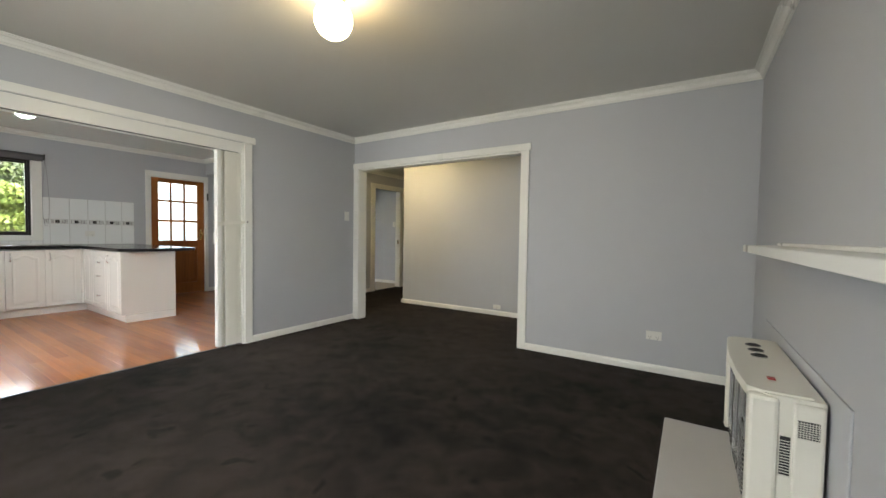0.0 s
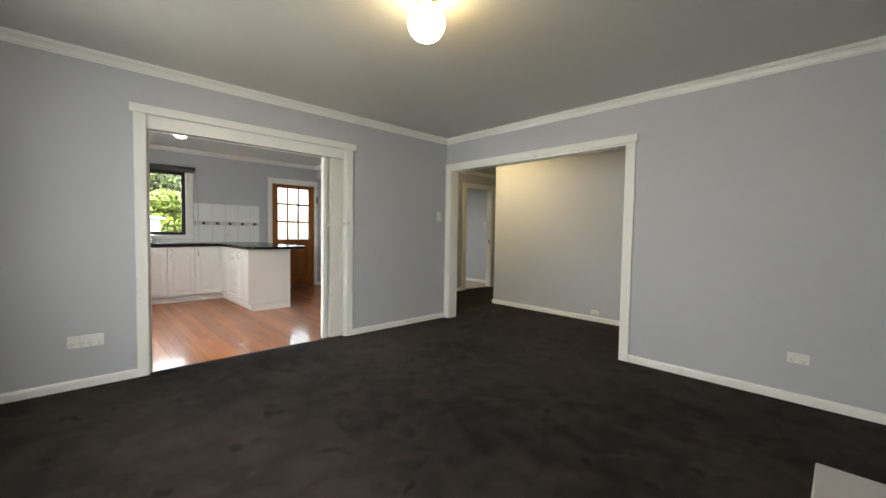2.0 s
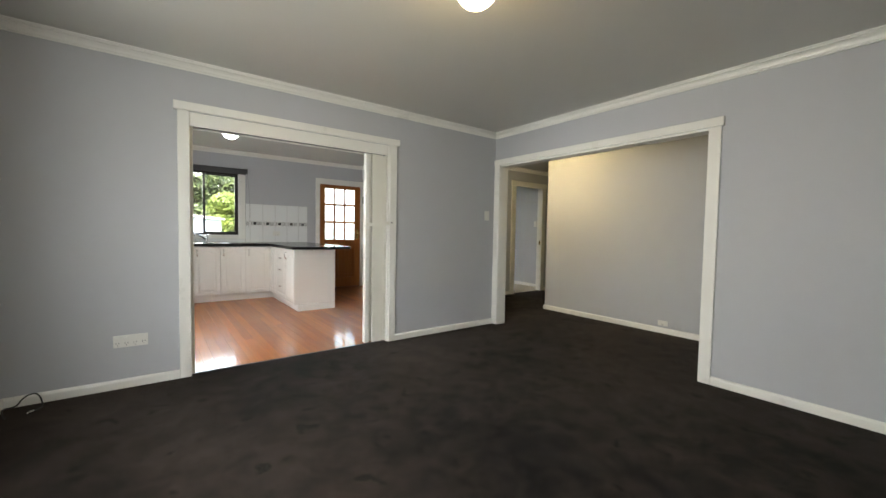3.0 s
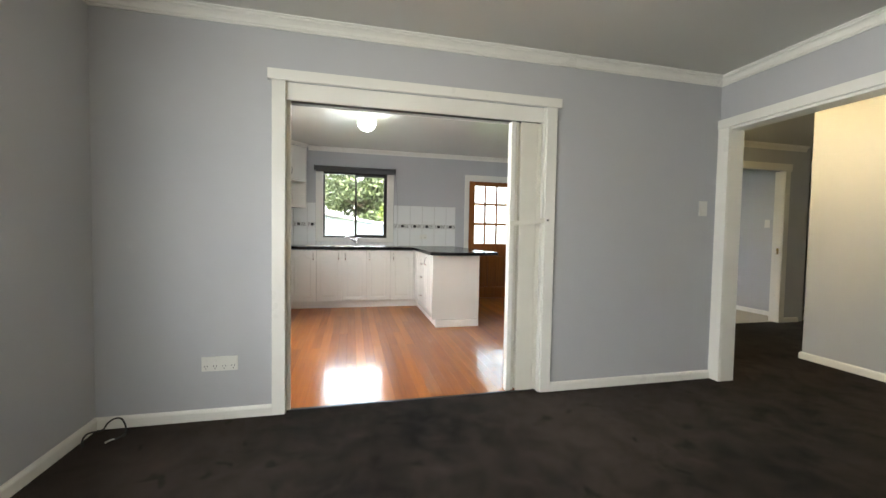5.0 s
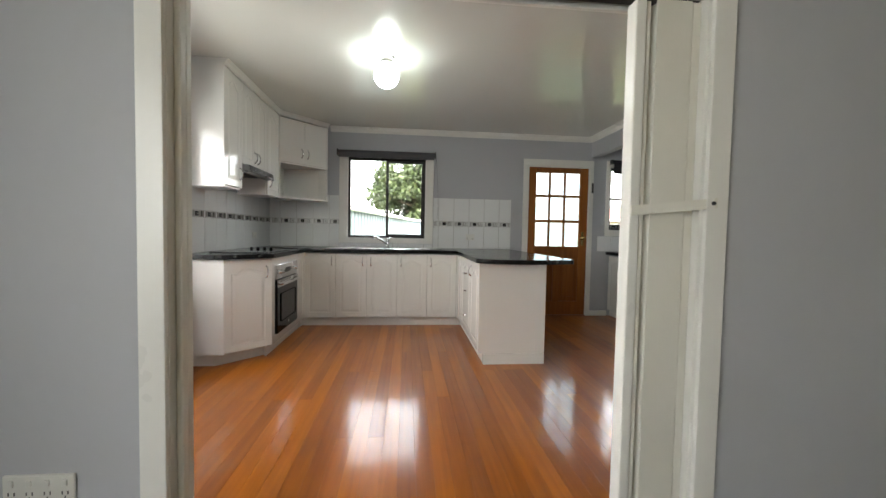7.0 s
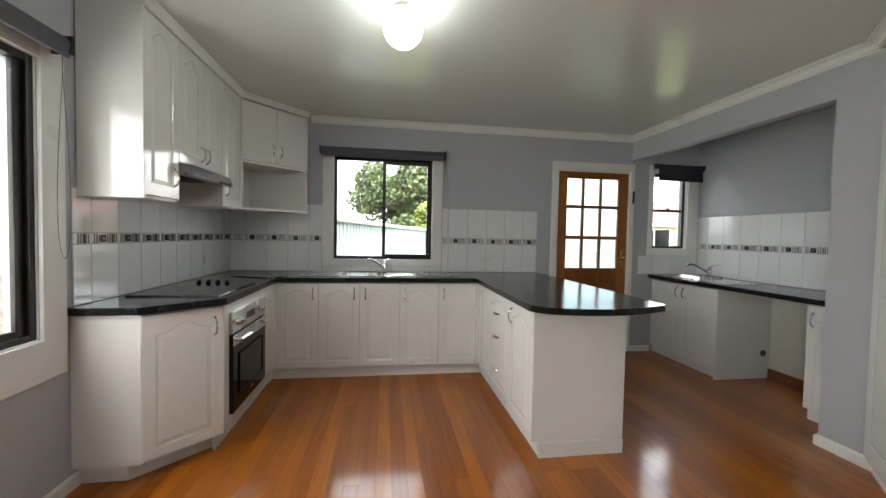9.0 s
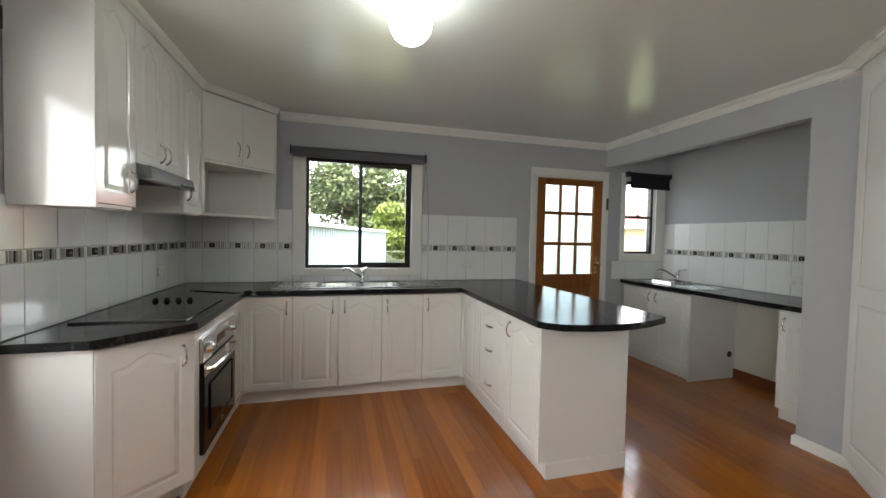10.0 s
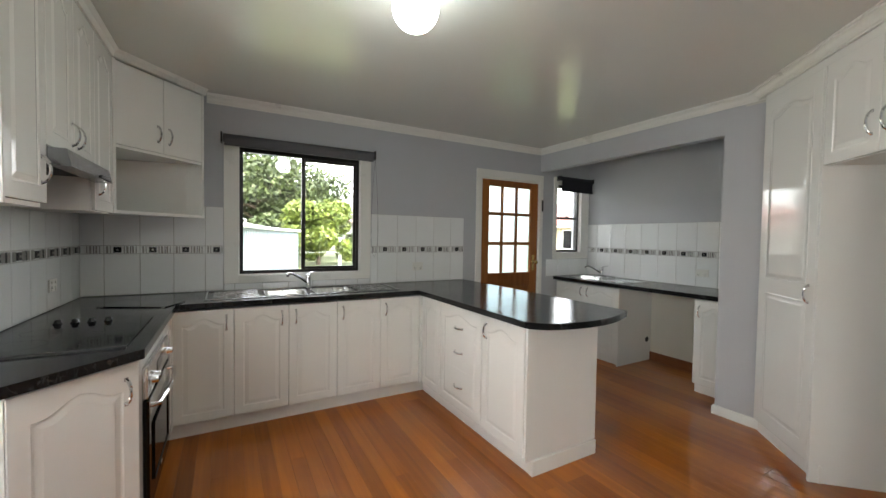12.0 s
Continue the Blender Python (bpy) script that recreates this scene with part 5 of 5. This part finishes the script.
for y in (0.05, 0.19, 0.33, 0.465, 0.60, 0.74, 0.88):
    part("guard_bar", tube([(-0.207 + 0.02 * abs(y - 0.465) / 0.415, y, 0.10), (-0.207 + 0.02 * abs(y - 0.465) / 0.415, y, H - 0.035)], 0.003, 6), CHROME, heat)
part("louvre_panel", box((-0.200, 0.055, 0.12), (-0.188, 0.22, H - 0.16), 0.003), STEEL, heat, "chrome louvred side of the front")
for k in range(13):
    part("louvre", box((-0.208, 0.062, 0.135 + 0.018 * k), (-0.198, 0.215, 0.142 + 0.018 * k), 0.001), CHROME, heat)
for k in range(3):
    dial = part("dial", lathe([(0.030, 0.0), (0.030, 0.006), (0.022, 0.009), (0.018, 0.003), (0.0, 0.003)], 24), DARK_PLASTIC, heat, "round black control dial", True)
    dial.location = (-0.115, 0.73 - 0.105 * k, H + 0.006)
    part("dial_ring", lathe([(0.033, 0.0), (0.033, 0.004), (0.030, 0.005), (0.030, 0.0)], 24), STEEL, dial)
sw = part("rocker", box((-0.132, 0.165, H + 0.004), (-0.106, 0.198, H + 0.011), 0.003), surface("red_plastic", (0.35, 0.02, 0.015), 0.35, vary=0.05), heat, "red rocker switch")
for z0, z1, x0, x1, yv, step in ((H - 0.125, H - 0.065, -0.074, -0.018, -0.014, 0.0075), (H - 0.27, H - 0.135, -0.115, -0.088, 0.0, 0.010)):
    v = part("vent", box((x0, yv - 0.003, z0), (x1, yv + 0.002, z1)), DARK_PLASTIC, heat, "dark vent grille in the end")
    for k in range(int((z1 - z0) / step)):
        part("vent_bar", box((x0, yv - 0.005, z0 + step * k), (x1, yv - 0.0025, z0 + step * k + 0.0020)), CREAM, v)
    if step < 0.009:
        for k in range(8):
            part("vent_bar", box((x0 + 0.0075 * k, yv - 0.0048, z0), (x0 + 0.0075 * k + 0.0012, yv - 0.0027, z1)), CREAM, v)
for y in (0.06, 0.87):
    part("foot", box((-0.15, y - 0.03, 0.0), (-0.02, y + 0.03, 0.022), 0.003), DARK_PLASTIC, heat)

wire = thing("cable", (-3.66, -0.20, 0), "loose black antenna cable lying in the corner", "cable")
pts = [(0.13, 0.0, 0.006), (0.1, -0.018, 0.028), (0.05, -0.022, 0.036), (0.005, 0.0, 0.024), (0.01, 0.028, 0.036), (0.02, 0.05, 0.069), (0.02, 0.082, 0.092), (0.02, 0.115, 0.09), (0.02, 0.134, 0.05), (0.03, 0.138, 0.01), (0.06, 0.125, 0.006), (0.08, 0.11, 0.006)]
smooth_pts = []
for i in range(len(pts) - 1):
    p0, p1, p2, p3 = [Vector(pts[min(max(i + k, 0), len(pts) - 1)]) for k in (-1, 0, 1, 2)]
    for s in (0, 0.25, 0.5, 0.75):
        smooth_pts.append(0.5 * (2 * p1 + (p2 - p0) * s + (2 * p0 - 5 * p1 + 4 * p2 - p3) * s * s + (3 * p1 - p0 - 3 * p2 + p3) * s ** 3))
smooth_pts.append(Vector(pts[-1]))
part("lead", tube(smooth_pts, 0.0045, 8), DARK_PLASTIC, wire, "", True)
part("plug", tube([(0.08, 0.11, 0.007), (0.095, 0.098, 0.008), (0.11, 0.088, 0.007)], [0.006, 0.007, 0.005], 10), STEEL, wire, "metal coaxial plug")

# ---- outdoors ----
GRASS = surface("lawn_grass", (0.085, 0.105, 0.040), 0.9, vary=0.3, scale=1.2, fine=60, bump=0.4)
SHED = surface("pale_green_steel", (0.25, 0.30, 0.31), 0.45, vary=0.04, scale=2)
SHED_BLUE = surface("pale_blue_steel", (0.21, 0.27, 0.33), 0.45, vary=0.04, scale=2)
BRICK = surface("cream_brick", (0.46, 0.38, 0.25), 0.85, vary=0.12, scale=6, fine=60, bump=0.3)
RENDERED = surface("cream_render", (0.66, 0.60, 0.46), 0.85, vary=0.05, scale=2, fine=80, bump=0.2)
ROOF = surface("red_roof_steel", (0.20, 0.075, 0.06), 0.6, vary=0.12, scale=3, fine=40)
PALING = surface("weathered_paling", (0.30, 0.27, 0.23), 0.9, vary=0.2, scale=5, fine=60, bump=0.3, stretch=(6, 6, 0.6))
BARK = surface("grey_bark", (0.12, 0.09, 0.065), 0.95, vary=0.25, scale=9, fine=70, bump=0.6)
FAR_WALL = surface("grey_wall_paint", (0.36, 0.34, 0.33), 0.85, vary=0.08)


def leaf_material(name, dark, light):
    m, n, l, b = shader(name, light, 0.55)
    geo, ramp = n.new("ShaderNodeNewGeometry"), n.new("ShaderNodeValToRGB")
    ramp.color_ramp.elements[0].color, ramp.color_ramp.elements[1].color = (*dark, 1), (*light, 1)
    l.new(geo.outputs["Random Per Island"], ramp.inputs[0])
    l.new(ramp.outputs[0], b.inputs["Base Color"])
    b.inputs["Subsurface Weight"].default_value = 0.0
    return m


LEAF_DARK = leaf_material("tree_leaf", (0.018, 0.034, 0.010), (0.085, 0.115, 0.032))
LEAF_LIGHT = leaf_material("bush_leaf", (0.06, 0.10, 0.014), (0.18, 0.22, 0.035))


def ground_height(x):
    s = min(1.0, max(0.0, (-9.0 - x) / 11.0))
    return -0.40 + 0.62 * s * s * (3 - 2 * s)


bm = bmesh.new()
xs = [-400, -120, -60, -40, -30, -25, -20, -18, -16, -14, -12, -10, -8.6, -7.0, 2.0, 30, 120, 400]
ys = [-400, -100, -30, 0, 30, 100, 400]
grid = [[bm.verts.new((x, y, ground_height(x))) for y in ys] for x in xs]
for i in range(len(xs) - 1):
    for j in range(len(ys) - 1):
        bm.faces.new((grid[i][j], grid[i + 1][j], grid[i + 1][j + 1], grid[i][j + 1]))
structure("ground", bm, GRASS, "short green lawn round the house", category="lawn")

# steel shed beyond the sink window
shed = thing("shed", (0, 0, 0), "pale green ribbed steel garden shed with a pale blue end", "shed")
p1, c2, c1 = Vector((-9.0, 0.36, 0)), Vector((-14.5, 1.48, 0)), Vector((-17.2, 2.60, 0))
back1, back2 = Vector((-18.3, -1.2, 0)), Vector((-9.8, -3.2, 0))
ZS = 1.50


def ribbed(a, b, z0, z1, pitch=0.19, depth=0.018):
    bm = bmesh.new()
    d = (b - a).normalized()
    nrm = Vector((-d.y, d.x, 0))
    n = int((b - a).length / pitch)
    pts = []
    for k in range(n):
        for s, h in ((0.0, 0.0), (0.70, 0.0), (0.78, depth), (0.92, depth)):
            pts.append(a + d * pitch * (k + s) + nrm * h)
    pts.append(b)
    lo = [bm.verts.new((p.x, p.y, z0)) for p in pts]
    hi = [bm.verts.new((p.x, p.y, z1)) for p in pts]
    for i in range(len(pts) - 1):
        bm.faces.new((lo[i], lo[i + 1], hi[i + 1], hi[i]))
    bmesh.ops.recalc_face_normals(bm, faces=bm.faces)
    return bm


part("wall", ribbed(c2, p1, -0.5, ZS), SHED, shed, "pale green ribbed steel wall")
part("wall", ribbed(c1, c2, -0.5, ZS - 0.03, 0.9, 0.01), SHED_BLUE, shed, "pale blue steel wall")
part("wall", prism([(p1.x, p1.y - 0.03), (c2.x, c2.y - 0.03), (c1.x, c1.y - 0.03), (back1.x, back1.y), (back2.x, back2.y)], -0.5, ZS - 0.03), SHED, shed)
roof = bmesh.new()
vs = [roof.verts.new(v) for v in ((p1.x + 0.1, p1.y + 0.1, ZS + 0.02), (c2.x, c2.y + 0.1, ZS + 0.02), (c1.x - 0.05, c1.y + 0.1, ZS), (back1.x, back1.y, ZS + 0.30), (back2.x, back2.y, ZS + 0.30))]
roof.faces.new(vs)
ext = bmesh.ops.extrude_face_region(roof, geom=roof.faces[:])
bmesh.ops.translate(roof, verts=[v for v in ext["geom"] if isinstance(v, bmesh.types.BMVert)], vec=(0, 0, 0.035))
bmesh.ops.recalc_face_normals(roof, faces=roof.faces)
part("roof", roof, SHED, shed)
part("gutter", tube([(p1.x, p1.y + 0.10, ZS + 0.01), (c2.x, c2.y + 0.10, ZS + 0.01), (c1.x, c1.y + 0.10, ZS - 0.01)], 0.035, 8), TRIM, shed, "white edge flashing")


def leaf_cloud(clumps, count, size, seed):
    """Many small bent leaf pairs scattered in clumps: (centre, radius) each."""
    rng = np.random.default_rng(seed)
    verts, faces = [], []
    vol = np.array([r ** 2 for _, r in clumps])
    pick = rng.choice(len(clumps), count, p=vol / vol.sum())
    for c in pick:
        (cx, cy, cz), r = clumps[c]
        d = rng.normal(size=3)
        d /= np.linalg.norm(d)
        p = np.array((cx, cy, cz)) + d * r * (0.55 + 0.5 * rng.random() ** 0.7) * np.array((1, 1, 0.85))
        u = rng.normal(size=3) + d * 0.4
        u /= np.linalg.norm(u)
        w = np.cross(u, rng.normal(size=3))
        w /= np.linalg.norm(w)
        s = size * (0.6 + 0.8 * rng.random())
        k = len(verts)
        verts += [tuple(p - w * s * 0.4), tuple(p + u * s * 0.5 + w * 0.05 * s), tuple(p + w * s * 0.4), tuple(p - u * s * 0.5)]
        faces.append((k, k + 1, k + 2, k + 3))
    me = bpy.data.meshes.new("leaves")
    me.from_pydata(verts, [], faces)
    return me


def tree(name, base, height, spread, crown_low, clumps, count, leaf, mat, label, seed, trunk=0.2):
    ob = thing(name, base, label, "tree" if name == "tree" else "bush")
    rng = random.Random(seed)
    bm = bmesh.new()
    top = Vector((0, 0, height * 0.62))
    add_tube(bm, [(0, 0, -0.2), (0.02, 0.03, height * 0.2), (0.05, -0.02, height * 0.42), top], [trunk, trunk * 0.8, trunk * 0.6, trunk * 0.35], 10)
    centres = []
    for k in range(clumps):
        a, q = 2 * math.pi * (k * 0.618 + 0.05 * rng.random()), math.sqrt((k + 0.5) / clumps)
        z = crown_low + (height - crown_low) * (0.12 + 0.80 * rng.random()) * (1.05 - 0.35 * q * q)
        c = Vector((spread * q * math.cos(a), spread * q * math.sin(a), z))
        centres.append((tuple(c), spread * (0.26 + 0.16 * rng.random())))
        s = Vector((0.03, 0, height * (0.22 + 0.3 * rng.random())))
        m = (s + c) / 2 + Vector((0, 0, 0.12 * height * (0.5 - rng.random())))
        add_tube(bm, [s, m, c], [trunk * 0.34, trunk * 0.2, trunk * 0.06], 6)
    part("trunk", bm, BARK, ob)
    me = leaf_cloud(centres, count, leaf, seed)
    me.materials.append(mat)
    cr = new("crown", me)
    cr.parent = ob
    return ob


tree("tree", (-24.5, 2.75, 0.1), 5.5, 2.85, 0.9, 46, 30000, 0.17, LEAF_DARK, "large dark green broadleaf tree behind the shed", 5, 0.28)
tree("bush", (-19.8, 3.75, 0.12), 2.75, 1.25, 0.35, 26, 13000, 0.13, LEAF_LIGHT, "dense yellow-green rounded garden bush", 3, 0.10)
tree("bush", (-24.0, 6.6, 0.15), 1.2, 0.9, 0.1, 10, 2500, 0.12, LEAF_DARK, "low dark green shrub by the far fence", 4, 0.06)
post = thing("washing_line_post", (-19.4, 4.50, 0.15), "pale timber post standing in the lawn", "post")
part("shaft", box((-0.06, -0.06, -0.2), (0.06, 0.06, 1.15), 0.01), TRIM, post)


def house(name, at, turn, w, d, h, wallmat, label, windows):
    ob = thing(name, at, label, "house", turn=turn)
    part("wall", box((0, 0, -0.6), (w, d, h)), wallmat, ob)
    bm = bmesh.new()
    o = 0.45
    e = [bm.verts.new(v) for v in ((-o, -o, h), (w + o, -o, h), (w + o, d + o, h), (-o, d + o, h))]
    r = [bm.verts.new(v) for v in ((d * 0.45, d / 2, h + d * 0.22), (w - d * 0.45, d / 2, h + d * 0.22))]
    for q in ((e[0], e[1], r[1], r[0]), (e[1], e[2], r[1]), (e[2], e[3], r[0], r[1]), (e[3], e[0], r[0]), tuple(e[::-1])):
        bm.faces.new(q)
    part("roof", bm, ROOF, ob, "low hipped red roof")
    part("fascia", box((-o, -o - 0.02, h - 0.12), (w + o, -o, h + 0.03)), TRIM, ob, "white fascia board")
    for x, z0, ww, hh in windows:
        win = part("window", box((x, -0.02, z0), (x + ww, 0.01, z0 + hh)), BLACK_GLASS, ob)
        part("frame", boxes(((x - 0.06, -0.04, z0 - 0.06), (x, 0, z0 + hh + 0.06)), ((x + ww, -0.04, z0 - 0.06), (x + ww + 0.06, 0, z0 + hh + 0.06)), ((x, -0.04, z0 + hh), (x + ww, 0, z0 + hh + 0.06)), ((x, -0.04, z0 - 0.06), (x + ww, 0, z0)), ((x + ww / 2 - 0.03, -0.04, z0), (x + ww / 2 + 0.03, 0, z0 + hh))), TRIM, win)
    return ob


house("house", (-29.0, 13.2, 0.1), 38, 14, 8, 2.1, BRICK, "single-storey cream brick house with a red roof", [(1.6, 0.7, 1.8, 1.1), (5.2, 0.7, 1.6, 1.1), (9.5, 0.7, 2.0, 1.1)])
house("house", (-30.5, 8.8, 0.1), 95, 10, 7, 2.2, FAR_WALL, "grey single-storey house beyond the lawn", [(2.0, 0.8, 1.6, 1.0), (6.0, 0.8, 1.6, 1.0)])
house("house", (0.0, -4.3, -0.4), 180, 16, 6, 3.6, RENDERED, "cream rendered neighbouring house behind the fence", [(2.5, 1.0, 1.8, 1.1), (8.0, 1.0, 1.8, 1.1)])
fence = thing("fence", (-18.0, -2.9, -0.4), "weathered grey timber paling fence", "fence")
part("rail", box((0, -0.04, 0.35), (19.0, 0.0, 0.43)), PALING, fence)
part("rail", box((0, -0.04, 1.05), (19.0, 0.0, 1.13)), PALING, fence)
rng = random.Random(8)
pal = [mesh_of("paling", box((0, 0, 0), (0.095, 0.014, 1.36 + 0.02 * k), 0.0), PALING) for k in range(4)]
for k in range(110):
    p = new("paling", pal[rng.randrange(4)])
    p.parent, p.location = fence, (8.0 + 0.1 * k, 0.0, 0.0)
    p.rotation_euler = (0, radians(rng.uniform(-0.6, 0.6)), 0)

# ---- kitchen floorboards ----
rng = random.Random(2)
XF0, XF1 = XB - 0.01, XD - TD * 0.35 - 0.001
board_w, k, y = 0.0835, 0, YLK - 0.01
base = bpy.data.objects["floor_kitchen_base"]
while y < YN + 0.01:
    cuts = [XF0, XF0 + rng.choice((0.7, 1.15, 1.6, 2.1, 2.6, 3.1)), XF1]
    if y > YH + 0.1:
        cuts = [XF0, XN + 0.02]
    for a, b in zip(cuts, cuts[1:]):
        w, h = board_w - 0.0005, 0.018
        c = 0.0003
        vs = [(0, 0, 0), (b - a - 0.0005, 0, 0), (b - a - 0.0005, w, 0), (0, w, 0)]
        vs += [(x, yy, h - c) for x, yy, _ in vs[:4]]
        vs += [(x + (c if x == 0 else -c), yy + (c if yy == 0 else -c), h) for x, yy, _ in vs[:4]]
        fs = [(8, 9, 10, 11)] + [(i + o, (i + 1) % 4 + o, (i + 1) % 4 + 4 + o, i + 4 + o) for o in (0, 4) for i in range(4)]
        me = bpy.data.meshes.new("floorboard")
        me.from_pydata(vs, [], fs)
        me.materials.append(FLOORBOARD)
        ob = new("floorboard", me)
        ob.parent, ob.location = base, (a, y, -0.018)
    y += board_w
